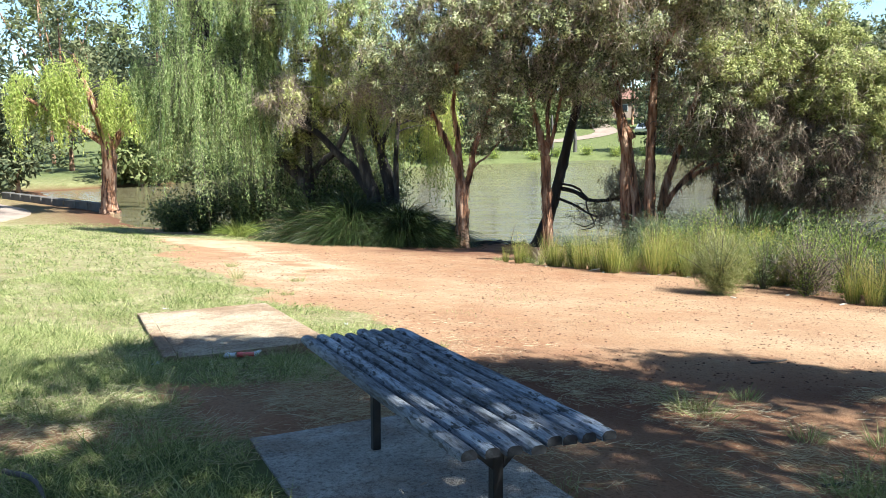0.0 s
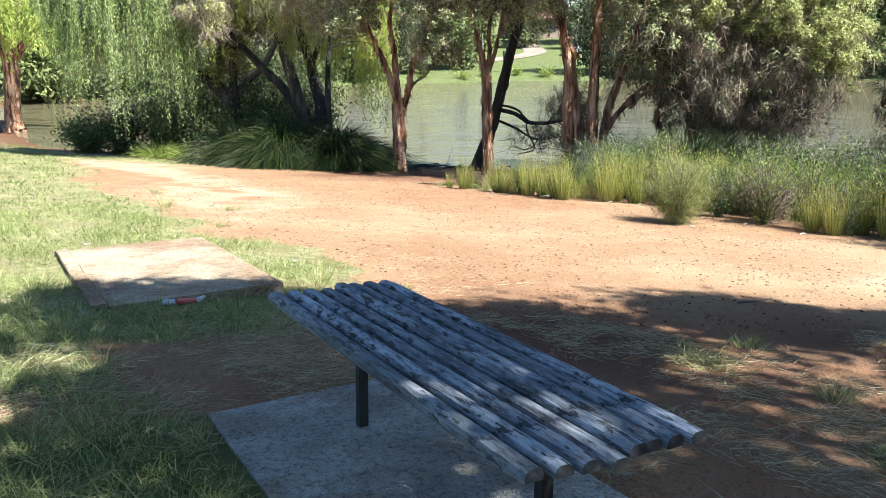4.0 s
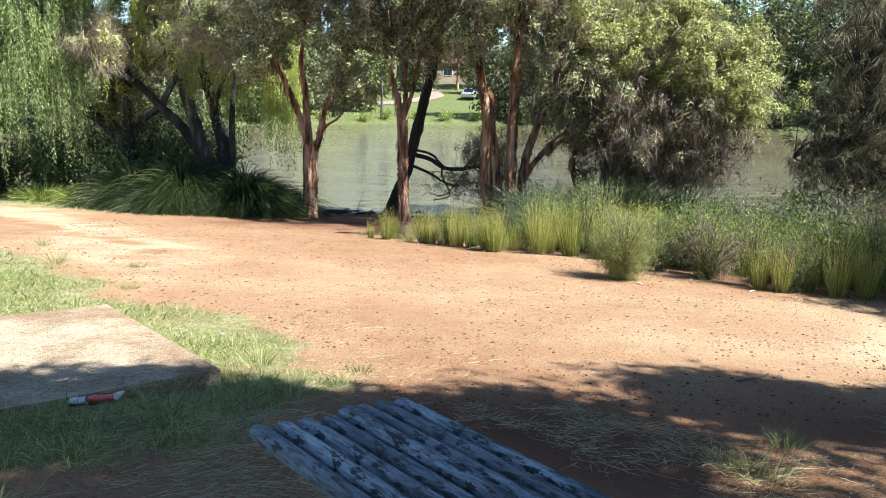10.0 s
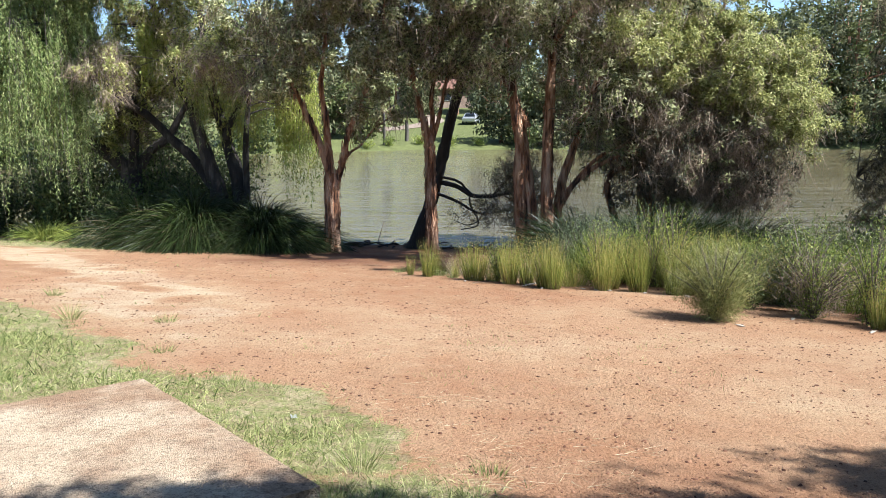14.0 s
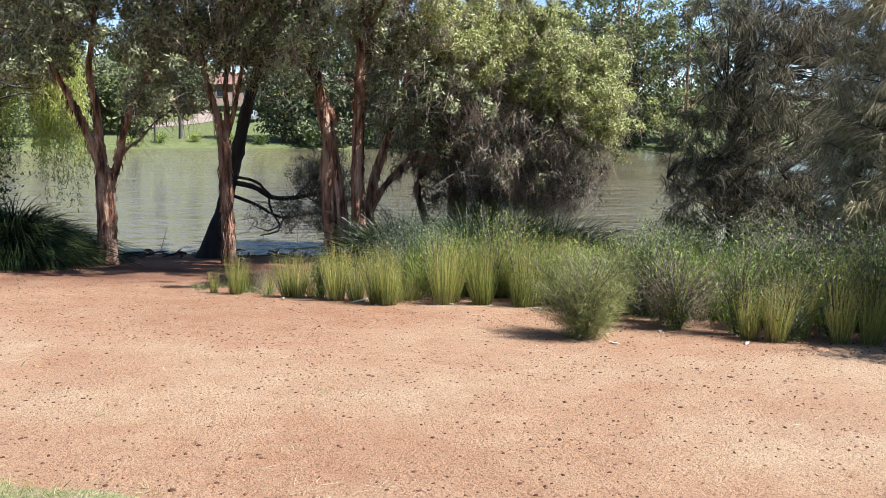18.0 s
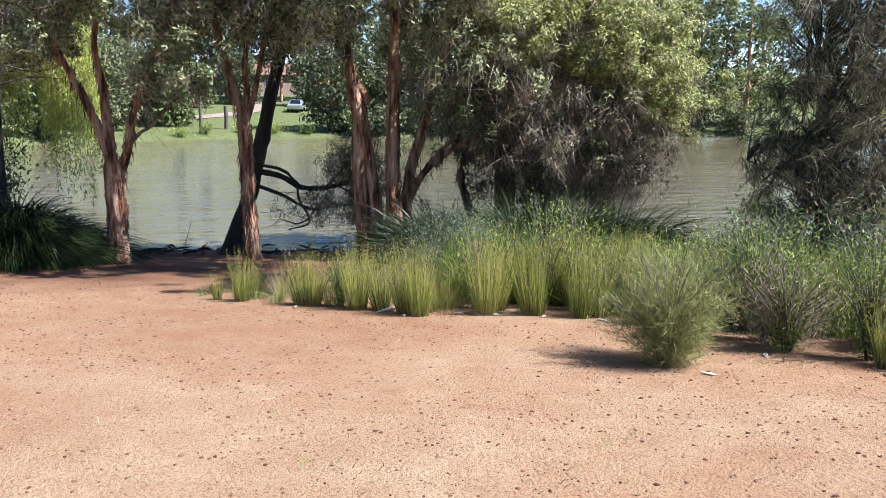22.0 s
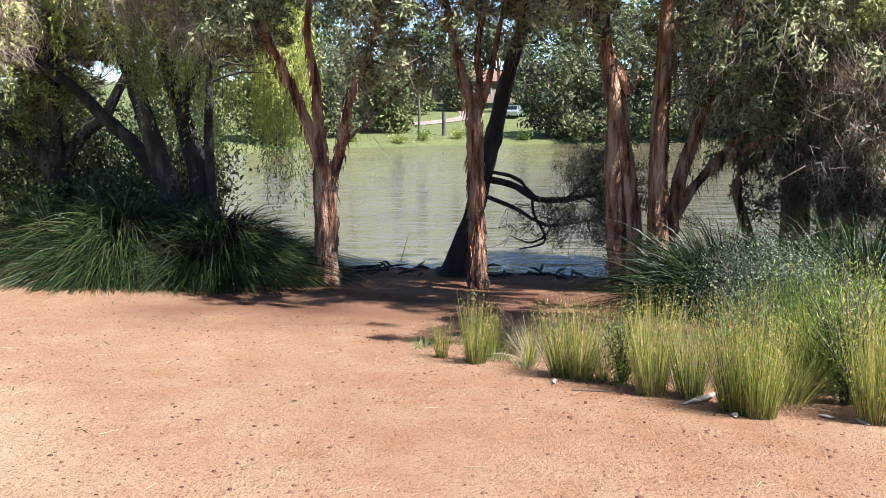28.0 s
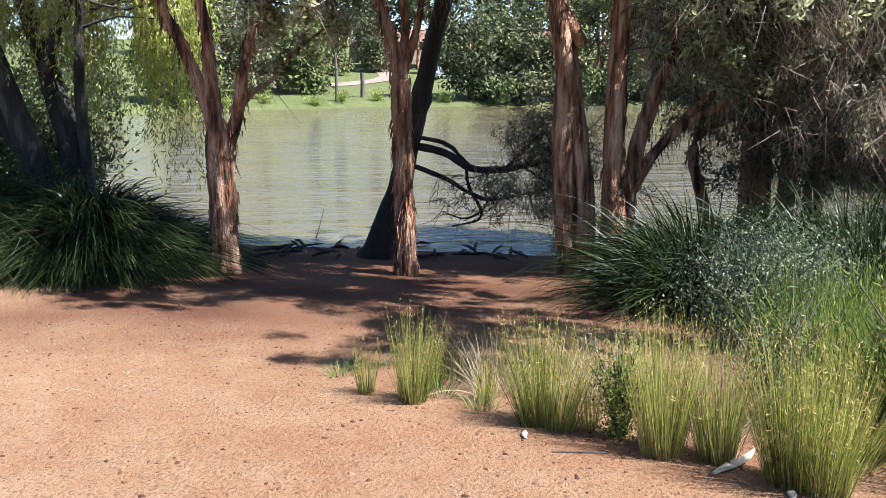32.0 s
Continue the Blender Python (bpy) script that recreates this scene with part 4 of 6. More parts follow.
# Lower, inner crown in the darker leaf colour that stands for shade.
tea_crown(_t, _o, T5, [(5.8, 25.2, 1.2, 1.6, 0.9, 0.9, 1.3), (7.2, 24.8, 0.5, 1.4, 0.8, 0.8, 1.2)], 18, 190, 60, mats=(TEA_SHADED, TEA), dead=1.8, spray=BROWNTWIG)
tea_crown(_t, _o, T5, [(6.6, 24.7, 0.3, 2.1, 0.9, 1.3, 1.6), (8.3, 25.0, -0.2, 1.2, 1.0, 1.0, 1), (4.9, 24.6, 1.2, 1.0, 0.8, 1.0, 0.8)], 16, 260, 22, mats=(TEA_SHADED,), dead=1.0, spray=BROWNTWIG)
tea_crown(_t, _o, T5, [(4.6, 25.8, -0.5, 1.1, 0.7, 0.9, 1), (6.1, 25.6, -0.7, 1.2, 0.7, 0.8, 1.2), (7.7, 25.4, -0.5, 1.2, 0.8, 0.8, 1.2), (3.6, 26.2, 0.6, 0.9, 0.6, 0.9, 0.6), (5.0, 26.0, 0.9, 1.3, 0.7, 0.9, 1)], 118, 190, 60, mats=(TEA_SHADED,), dead=1.3, spray=BROWNTWIG)



# ---- willows ----
def willow_crown(th, o, limbs, tops, seed, n, leaf=0.12, wide=0.021, material=WILLOW, per=64, bunch=20):
    """Strands that spill from tops (x, y, z, rx, ry, rz, hang, weight) and hang down, with a leaf at each step."""
    g = np.random.default_rng(seed)
    b = np.array(tops, float)
    m = n // bunch
    k = g.choice(len(b), m, p=b[:, 7] / b[:, 7].sum())
    d = unit(g.normal(size=(m, 3)))
    d[:, 2] = np.abs(d[:, 2])
    w = g.integers(0, m, n)
    root = (b[k, :3] + d * b[k, 3:6] * (g.uniform(0.3, 1, m) ** 0.4)[:, None])[w] + g.normal(size=(n, 3)) * np.array([0.13, 0.13, 0.25])
    hang = (b[k, 6] * g.uniform(0.5, 1.0, m))[w] * g.uniform(0.45, 1.05, n)
    drift = (g.normal(size=(m, 2)) * 0.1 + d[:, :2] * 0.2)[w] + g.normal(size=(n, 2)) * 0.05
    u = g.uniform(0, 1, (n, per))
    sway = np.sin(u * 5 + g.uniform(0, 6, (n, 1))) * 0.06
    p = np.stack([root[:, 0:1] + drift[:, 0:1] * np.sqrt(u) * hang[:, None] ** 0.5 + sway, root[:, 1:2] + drift[:, 1:2] * np.sqrt(u) * hang[:, None] ** 0.5 + sway, root[:, 2:3] - u * hang[:, None]], -1).reshape(-1, 3)
    p[:, 2] = np.maximum(p[:, 2], height(p[:, 0], p[:, 1]) + 0.25)
    dirs = g.normal(size=p.shape) * 0.5 + np.array([0, 0, -0.8])
    part("crown", leaf_mesh("crown", p - o, dirs, g.uniform(0.6, 1.2, len(p)) * leaf, g.uniform(0.7, 1.2, len(p)) * wide, material, g), material, th)
    s = slice(0, n, 2)
    q0, q1 = root[s] - o, root[s] - o
    st = np.stack([drift[s, 0] * hang[s] ** 0.5, drift[s, 1] * hang[s] ** 0.5, -hang[s]], -1)
    part("strand_curtain", blade_mesh("strands", q0, st, np.linalg.norm(st, axis=1), 0.012, 0.0, TWIG, g, 2), TWIG, th, "thin hanging willow strands")
    part("twig_spray", twigs(g, root[::6], anchor_points(limbs), o, WILLOW_BARK, 0.02), WILLOW_BARK, th)


W2 = [bend(l, 0.6, 80 + i) if i else l for i, l in enumerate([
    [(-6.95, 27.5, -2.7, 0.34), (-6.98, 27.5, -1.05, 0.26), (-7.19, 27.5, -0.27, 0.215), (-7.45, 27.5, 0.77, 0.18), (-7.71, 27.5, 1.65, 0.16), (-8.1, 27.5, 2.53, 0.14), (-8.34, 27.5, 3.51, 0.115), (-8.62, 27.5, 4.7, 0.085), (-8.8, 27.3, 6.3, 0.05)],
    [(-7.05, 27.6, -0.95, 0.2), (-7.7, 27.8, -0.08, 0.165), (-8.35, 27.8, 0.57, 0.14), (-9.01, 27.8, 1.28, 0.12), (-9.74, 27.8, 1.8, 0.095), (-10.6, 27.6, 2.9, 0.055)],
    [(-6.35, 27.7, -2.7, 0.33), (-6.4, 27.7, -0.93, 0.27), (-6.62, 27.7, 0.0, 0.2), (-6.9, 27.7, 1.1, 0.16), (-7.2, 27.7, 2.2, 0.135), (-7.4, 27.6, 3.8, 0.1), (-7.3, 27.4, 5.8, 0.05)],
    [(-6.2, 27.6, -2.6, 0.13), (-6.15, 27.6, -1.0, 0.105), (-6.1, 27.5, 0.4, 0.09), (-5.9, 27.4, 1.8, 0.07), (-5.5, 27.2, 3.4, 0.04)],
    [(-6.75, 27.7, 0.6, 0.11), (-6.35, 27.5, 1.5, 0.085), (-5.8, 27.3, 2.6, 0.06), (-5.2, 27.2, 3.6, 0.035)]])]
_t, _o = tree("willow_tree", W2, "large willow with thick dark trunks and trailing green strands", "tree", WILLOW_BARK, "willows on the bank")
willow_crown(_t, _o, W2, [(-8.0, 26.9, 5.4, 2.8, 1.8, 1.4, 2.0, 2.0), (-5.9, 27.6, 3.2, 1.0, 1.0, 1.4, 2.6, 0.3), (-9.6, 26.6, 6.0, 2.0, 1.6, 1.4, 2.4, 0.8), (-6.9, 26.9, 3.0, 0.9, 0.4, 1.0, 3.2, 0.5)], 21, 720)
willow_crown(_t, _o, W2, [(-5.3, 28.3, 2.8, 1.3, 0.7, 0.9, 3.9, 1.0), (-4.7, 28.0, 2.0, 0.4, 0.5, 0.8, 4.2, 0.6), (-6.9, 28.4, 2.8, 0.9, 0.5, 1.0, 3.4, 0.5), (-8.8, 27.1, 3.4, 1.3, 0.5, 1.2, 2.8, 0.7)], 26, 960, 0.14, 0.026, WILLOW_PALE, 46)
tea_crown(_t, _o, W2, [(-6.6, 26.0, 3.2, 1.3, 0.9, 0.9, 1), (-8.5, 26.8, 6.0, 2.5, 1.8, 1.3, 1.5), (-9.2, 27.2, 4.4, 1.8, 1.2, 1.3, 1.5), (-7.2, 27.0, 4.6, 1.3, 1.0, 1.2, 1.0), (-11.5, 28.6, 3.4, 1.6, 1.0, 1.6, 1.4), (-10.3, 28.8, 1.4, 1.6, 0.8, 1.0, 0.9), (-9.1, 29.0, 2.0, 1.3, 0.5, 0.9, 0.9), (-11.0, 29.0, 2.8, 1.2, 0.5, 0.9, 0.7), (-9.8, 29.2, 2.7, 1.0, 0.4, 0.8, 0.7), (-8.0, 29.2, 1.7, 1.0, 0.4, 0.8, 0.7), (-9.7, 29.2, 2.9, 1.0, 0.4, 0.8, 0.7)], 22, 400, 90, mats=(TEA_SUNNY,), dead=0.5)

tea_crown(_t, _o, W2, [(-6.8, 26.0, 2.6, 0.5, 0.4, 0.3, 1), (-9.5, 26.3, 2.8, 0.6, 0.4, 0.3, 1)], 27, 34, 40, mats=(TEA_SUNNY,), dead=1.6)

W3 = [bend(l, 0.8, 90 + i) if i else l for i, l in enumerate([
    [(-9.9, 28.6, -2.8, 0.4), (-9.9, 28.6, -0.74, 0.332), (-10.2, 28.6, -0.18, 0.248), (-10.77, 28.6, 0.29, 0.206), (-11.42, 28.6, 0.7, 0.164), (-12.3, 28.4, 1.7, 0.122), (-13.0, 28.2, 3.4, 0.08), (-13.2, 28.0, 5.0, 0.05)],
    [(-9.89, 28.6, -0.6, 0.194), (-9.21, 28.6, 0.22, 0.151), (-8.64, 28.6, 0.63, 0.123), (-8.0, 28.6, 1.6, 0.08)],
    [(-9.82, 28.5, -0.43, 0.163), (-9.61, 28.2, 0.77, 0.134), (-9.65, 28.2, 1.94, 0.106), (-10.25, 28.2, 2.59, 0.092), (-11.0, 28.0, 3.8, 0.066), (-11.6, 27.8, 5.2, 0.04)]])]
_t, _o = tree("willow_tree", W3, "weeping willow whose strands fall almost to the grass", "tree", WILLOW_BARK, "willows on the bank")
willow_crown(_t, _o, W3, [(-12.5, 26.6, 3.2, 1.9, 1.2, 2.0, 5.0, 3.4), (-15.2, 27.6, 3.2, 0.9, 1.2, 1.4, 3.2, 0.5), (-11.3, 27.2, 4.9, 0.9, 1.2, 1.6, 3.4, 1.0), (-12.7, 27.4, 6.4, 2.2, 1.6, 1.4, 3.4, 1.6)], 23, 2900, per=72)

W0 = [bend(l, 1.0, 100 + i) if i else l for i, l in enumerate([
    [(-25.0, 39.3, -2.8, 0.55), (-24.9, 39.3, -1.5, 0.42), (-24.7, 39.3, 0.2, 0.4), (-24.9, 39.2, 2.0, 0.3), (-25.6, 39.0, 4.0, 0.2), (-26.0, 38.8, 5.6, 0.1)],
    [(-24.8, 39.3, 0.4, 0.25), (-23.6, 39.2, 1.8, 0.2), (-22.3, 39.0, 2.8, 0.12), (-20.8, 38.8, 3.4, 0.06)],
    [(-24.8, 39.3, 0.8, 0.22), (-26.6, 39.0, 2.2, 0.16), (-28.4, 38.6, 3.4, 0.08)]])]
_t, _o = tree("willow_tree", W0, "yellow-green weeping willow beside the footpath", "tree", BARK, "willows on the bank")
willow_crown(_t, _o, W0, [(-26.5, 38.6, 3.8, 3.2, 2.4, 1.5, 4.2, 3), (-23.0, 38.8, 3.2, 1.6, 1.8, 1.0, 3.4, 1.2)], 24, 900, 0.22, 0.045, WILLOW_PALE, 44)


# ---- she-oaks ----
def needle_crown(th, o, limbs, boxes, seed, n_clump, per, material=SHEOAK, length=0.28, width=0.016):
    g = np.random.default_rng(seed)
    c, _ = clumps(g, boxes, n_clump, 0.0, 1)
    part("twig_spray", twigs(g, c, anchor_points(limbs), o, DARK_BARK, 0.014), DARK_BARK, th, "bare grey twigs")
    n = n_clump * per
    k = g.integers(0, n_clump, n)
    way = unit(g.normal(size=(n_clump, 3)))
    u = g.uniform(-0.5, 0.5, n)
    p = c[k] + way[k] * u[:, None] * np.array([0.9, 0.9, 0.4]) + g.normal(size=(n, 3)) * 0.05
    d = g.normal(size=(n, 3)) * 0.35 + way[k] * 0.5 + np.array([0, 0, -0.5])
    part("bare_twig_spray", twigs(g, c[::6] + way[::6] * 0.5, anchor_points(limbs), o, TWIG, 0.013), TWIG, th, "pale bare twigs")
    part("crown", blade_mesh("crown", p - o, d, g.uniform(0.5, 1.2, n) * length, width, 0.35, material, g, 2), material, th)


def she_oak(x, y, tall, boxes, seed, n, per, label, material=SHEOAK):
    z = h1(x, y)
    g = np.random.default_rng(seed)
    limbs = [[(x, y, z - 0.2, 0.2), (x + 0.1, y, z + 1.2, 0.16), (x - 0.1, y + 0.1, z + tall * 0.5, 0.12), (x + 0.1, y, z + tall, 0.04)]]
    for k in range(9):
        s, e = 0.5 + k * tall / 12, np.array(boxes[k % len(boxes)][:3]) + g.normal(size=3) * np.array(boxes[k % len(boxes)][3:6]) * 0.7
        limbs.append([(x, y, z + s, 0.06), (x * 0.6 + e[0] * 0.4, y * 0.6 + e[1] * 0.4, z * 0.5 + s * 0.5 + e[2] * 0.5 + 0.1, 0.045), (*e, 0.015)])
    th, o = tree("she_oak", limbs, label, "tree", DARK_BARK, "she-oaks on the bank")
    needle_crown(th, o, limbs, boxes, seed + 1, n, per, material)


OLIVE_NEEDLES = foliage("olive_needles", [(0.1, (0.05, 0.046, 0.024)), (0.5, (0.2, 0.176, 0.09)), (1, (0.48, 0.41, 0.245))], 0.25, 0.6)
she_oak(11.6, 21.8, 7.5, [(10.9, 20.6, 1.2, 1.6, 1.2, 1.6, 2.2), (10.0, 20.8, -0.3, 1.1, 0.8, 1.0, 0.9), (11.2, 20.8, 3.6, 2.0, 1.4, 1.8, 2.4), (11.6, 20.6, -0.6, 1.6, 0.9, 1.0, 1.4), (13.4, 21.0, 2.0, 1.6, 1.2, 2.2, 1.5), (14.6, 21.6, 3.6, 1.6, 1.2, 2.0, 1.5), (13.0, 20.6, -0.7, 1.5, 0.9, 0.9, 1.2)], 31, 620, 70, "dark she-oak with drooping needle foliage and bare grey twigs")
she_oak(12.4, 17.4, 6.0, [(11.0, 16.4, 1.2, 1.6, 1.1, 1.7, 2.2), (10.4, 15.7, -0.3, 1.3, 0.7, 0.8, 1.2), (11.4, 16.4, 3.4, 1.9, 1.2, 1.5, 1.8)], 33, 470, 80, "she-oak with soft olive needles beside the reeds", OLIVE_NEEDLES)


# Unseen she-oak added so its crown darkens the right end of the reeds.
she_oak(11.4, 9.6, 5.5, [(9.6, 9.6, 3.2, 1.5, 1.4, 1.0, 2.0), (8.9, 11.2, 3.0, 1.1, 1.0, 0.8, 1.0), (11.2, 9.8, 3.8, 1.4, 1.2, 1.0, 1.0)], 35, 260, 66, "unseen she-oak added beyond the reeds to shade them", OLIVE_NEEDLES)


# ---- trees that shade the lawn from outside the view ----
def broad_tree(name, x, y, tall, crown, seed, n, leaf, wide, material, label, bark=BARK, group="", r=0.22, radius=0.8, per=60):
    """A round-headed tree; crown: ellipsoids (dx, dy, dz, rx, ry, rz, weight) from its foot."""
    g = np.random.default_rng(seed)
    z = h1(x, y)
    boxes = [(x + b[0], y + b[1], z + b[2], *b[3:]) for b in crown]
    limbs = [[(x, y, z, r), (x + 0.1, y, z + tall * 0.25, r * 0.8), (x - 0.1, y, z + tall * 0.5, r * 0.6), (x, y, z + tall * 0.85, r * 0.2)]]
    for k in range(5):
        e = np.array(boxes[k % len(boxes)][:3]) + g.normal(size=3) * np.array(boxes[k % len(boxes)][3:6]) * 0.5
        limbs.append([(x, y, z + tall * (0.22 + 0.07 * k), r * 0.45), ((x + e[0]) / 2, (y + e[1]) / 2, (z + tall * 0.25 + e[2]) / 2 + 0.3, r * 0.3), (*e, r * 0.1)])
    th, o = tree(name, limbs, label, "tree", bark, group)
    c, _ = clumps(g, boxes, n, 0.0, 1)
    n = len(c)
    p, d, _ = spray_points(g, c, g.uniform(0.6, 1.3, n) * radius, n * per)
    face = d + np.array([0, 0, 0.6])
    d = g.normal(size=d.shape)
    part("crown", leaf_mesh("crown", p - o, d, g.uniform(0.6, 1.3, len(p)) * leaf, g.uniform(0.7, 1.2, len(p)) * wide, material, g, face), material, th)
    return th


broad_tree("gum_tree", 9.5, 0.2, 9.0, [(-6.0, 2.9, 8.0, 2.0, 0.8, 0.6, 0.6), (-5.7, 0.1, 8.0, 4.4, 2.9, 1.5, 1.3), (-1.5, -0.6, 8.3, 3.6, 4.8, 1.5, 1.15), (-3.4, 2.6, 8.2, 1.0, 0.9, 0.6, 0.25), (-1.4, 3.4, 8.2, 1.0, 0.8, 0.6, 0.35), (0.6, 3.0, 8.2, 1.3, 0.8, 0.6, 0.4), (2.4, 3.0, 8.2, 0.9, 0.9, 0.6, 0.3), (-5.2, 1.2, 8.0, 1.1, 0.8, 0.5, 0.3), (-8.0, -3.5, 8.0, 3.0, 3.4, 1.3, 0.15)], 41, 1360, 0.2, 0.085, TEA, "gum tree shading the lawn", group="shade trees", per=46, radius=0.4)
broad_tree("gum_tree", 4.0, -9.0, 9.5, [(1.0, 3.5, 8.2, 4.6, 3.6, 1.6, 3), (-4.0, 4.0, 8.2, 3.5, 3.5, 1.6, 1)], 43, 150, 0.2, 0.085, TEA, "gum tree behind the lawn", group="shade trees", per=60, radius=0.5)


# Three unseen trees added only to keep skylight off the shaded lawn.
for _k, (_x, _y, _s) in enumerate([(9, -14, 1.2), (16, -7, 1.2), (19, 1, 1.0)]):
    broad_tree("gum_tree", _x, _y, 12 * _s, [(0, 0, 8 * _s, 4.5 * _s, 4.5 * _s, 4 * _s, 3), (1, 1, 4 * _s, 3.5 * _s, 3.5 * _s, 2 * _s, 1)], 500 + _k, 90, 0.7, 0.35, TEA, "unseen tall tree added to block skylight over the lawn", group="shade trees", per=80, radius=1.1)


# ---- strap-leaved clumps ----
DRYFLAX = foliage("dry_strap_leaf", [(0.1, (0.030, 0.024, 0.012)), (0.5, (0.072, 0.057, 0.030)), (1, (0.132, 0.108, 0.060))], 0.2, 0.8)


def strap_clump(name, x, y, radius, tall, n, seed, label, material=FLAX, width=0.022, category="shrub", group="", stretch=1.0, lean=0.0, droop=(0.4, 1.05), mound=0.0):
    g = np.random.default_rng(seed)
    z = h1(x, y)
    th = thing(name, pose(x, y, z), label, category, group)
    a = g.uniform(0, 2 * np.pi, n)
    q = np.sqrt(g.uniform(0, 1, n))
    base = np.stack([np.cos(a) * q * radius * 0.62 * stretch, np.sin(a) * q * radius * 0.62, 0 * a], 1)
    base[:, 2] = height(base[:, 0] + x, base[:, 1] + y) - z - 0.02
    base[:, 2] += mound * tall * (1 - q ** 2) * g.uniform(0.2, 1, n)
    d = np.stack([np.cos(a) * (0.2 + 0.6 * q), np.sin(a) * (0.2 + 0.6 * q), 2.1 - 0.8 * q - mound], 1) + g.normal(size=(n, 3)) * 0.22 + np.array([lean, 0, 0])
    part("leaf_tuft", blade_mesh("leaves", base, d, g.uniform(0.6, 1.15, n) * tall * (1.75 - mound), g.uniform(0.7, 1.3, n) * width, g.uniform(*droop, n), material, g, 6), material, th)
    m = n // 8
    k = g.integers(0, n, m)
    part("dry_leaf_tuft", blade_mesh("dry_leaf_tuft", base[k], d[k] * np.array([1.3, 1.3, 0.6]), g.uniform(0.5, 1.0, m) * tall, width * 0.8, g.uniform(0.3, 0.7, m), STRAW if material is not FLAX else DRYFLAX, g, 4), STRAW, th, "dry brown fallen leaves")
    return th


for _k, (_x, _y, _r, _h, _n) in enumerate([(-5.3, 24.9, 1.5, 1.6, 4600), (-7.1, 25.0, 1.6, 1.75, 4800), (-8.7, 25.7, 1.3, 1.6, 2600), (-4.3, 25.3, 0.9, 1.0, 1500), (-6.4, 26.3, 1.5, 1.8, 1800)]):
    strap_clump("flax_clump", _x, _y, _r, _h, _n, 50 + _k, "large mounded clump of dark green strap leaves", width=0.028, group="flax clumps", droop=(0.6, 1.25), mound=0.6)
strap_clump("flax_clump", -10.6, 26.9, 0.8, 0.75, 900, 57, "bright green clump of strap leaves by the grass", REED, group="bright strap clumps")
strap_clump("flax_clump", -12.2, 27.4, 0.8, 0.7, 800, 58, "bright green clump of strap leaves by the grass", REED, group="bright strap clumps")
strap_clump("dry_grass_tuft", -9.5, 25.2, 0.28, 0.9, 260, 59, "dry straw-coloured grass tuft", STRAW, 0.01, "grass")
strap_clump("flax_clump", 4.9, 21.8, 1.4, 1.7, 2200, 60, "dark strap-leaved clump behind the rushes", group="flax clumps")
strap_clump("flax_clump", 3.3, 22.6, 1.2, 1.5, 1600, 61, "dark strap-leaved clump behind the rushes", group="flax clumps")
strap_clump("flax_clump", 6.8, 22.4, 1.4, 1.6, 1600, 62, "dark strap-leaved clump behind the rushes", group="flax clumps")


# ---- rushes ----
SEEDHEAD = foliage("seed_head", [(0.1, (0.28, 0.17, 0.055)), (0.5, (0.45, 0.32, 0.11)), (1, (0.6, 0.48, 0.21))], 0.3, 0.8)


SHEATH = foliage("dry_sheath", [(0.1, (0.09, 0.05, 0.025)), (0.5, (0.2, 0.12, 0.06)), (1, (0.36, 0.26, 0.14))], 0.15, 0.8)


def rush_proto(seed, n, tall, spread, material=RUSH):
    g = np.random.default_rng(seed)
    th = thing("rush_clump", pose(0, 0, -50), "upright clump of green rushes with straw-brown tips", "rush", "rushes along the bare earth")
    a, q = g.uniform(0, 2 * np.pi, n), np.sqrt(g.uniform(0, 1, n))
    base = np.stack([np.cos(a) * q * spread * 0.42, np.sin(a) * q * spread * 0.42, -0.02 + 0 * a], 1)
    d = np.stack([np.cos(a) * q * 0.19, np.sin(a) * q * 0.19, 1 + 0 * a], 1) + g.normal(size=(n, 3)) * 0.07
    ln = g.uniform(0.3, 1.1, n) ** 0.8
    part("stem_tuft", blade_mesh("stems", base, d, ln * tall, g.uniform(0.003, 0.0055, n), g.uniform(0, 0.14, n), material, g, 2), material, th)
    m = n // 2
    k = g.integers(0, n, m)
    part("dry_leaf_tuft", blade_mesh("dry_leaf_tuft", base[k], d[k] + g.normal(size=(m, 3)) * 0.1, tall * g.uniform(0.08, 0.3, m), 0.006, 0.05, SHEATH, g, 1), SHEATH, th, "brown dry sheaths at the foot")
    m = n * 2
    k = g.integers(0, n, m)
    dd = unit(d[k])
    tip = base[k] + dd * (tall * ln[k] * g.uniform(0.62, 0.98, m))[:, None]
    part("seed_head_tuft", leaf_mesh("seed_heads", tip, dd + g.normal(size=(m, 3)) * 0.8, g.uniform(0.012, 0.045, m), 0.005, SEEDHEAD, g), STRAW, th, "golden brown seed heads")
    return th


PROTO = [rush_proto(70 + k, n, t, s) for k, (n, t, s) in enumerate([(330, 0.92, 0.26), (430, 1.0, 0.32), (260, 0.8, 0.22), (120, 0.5, 0.15)])]
_g = np.random.default_rng(9)
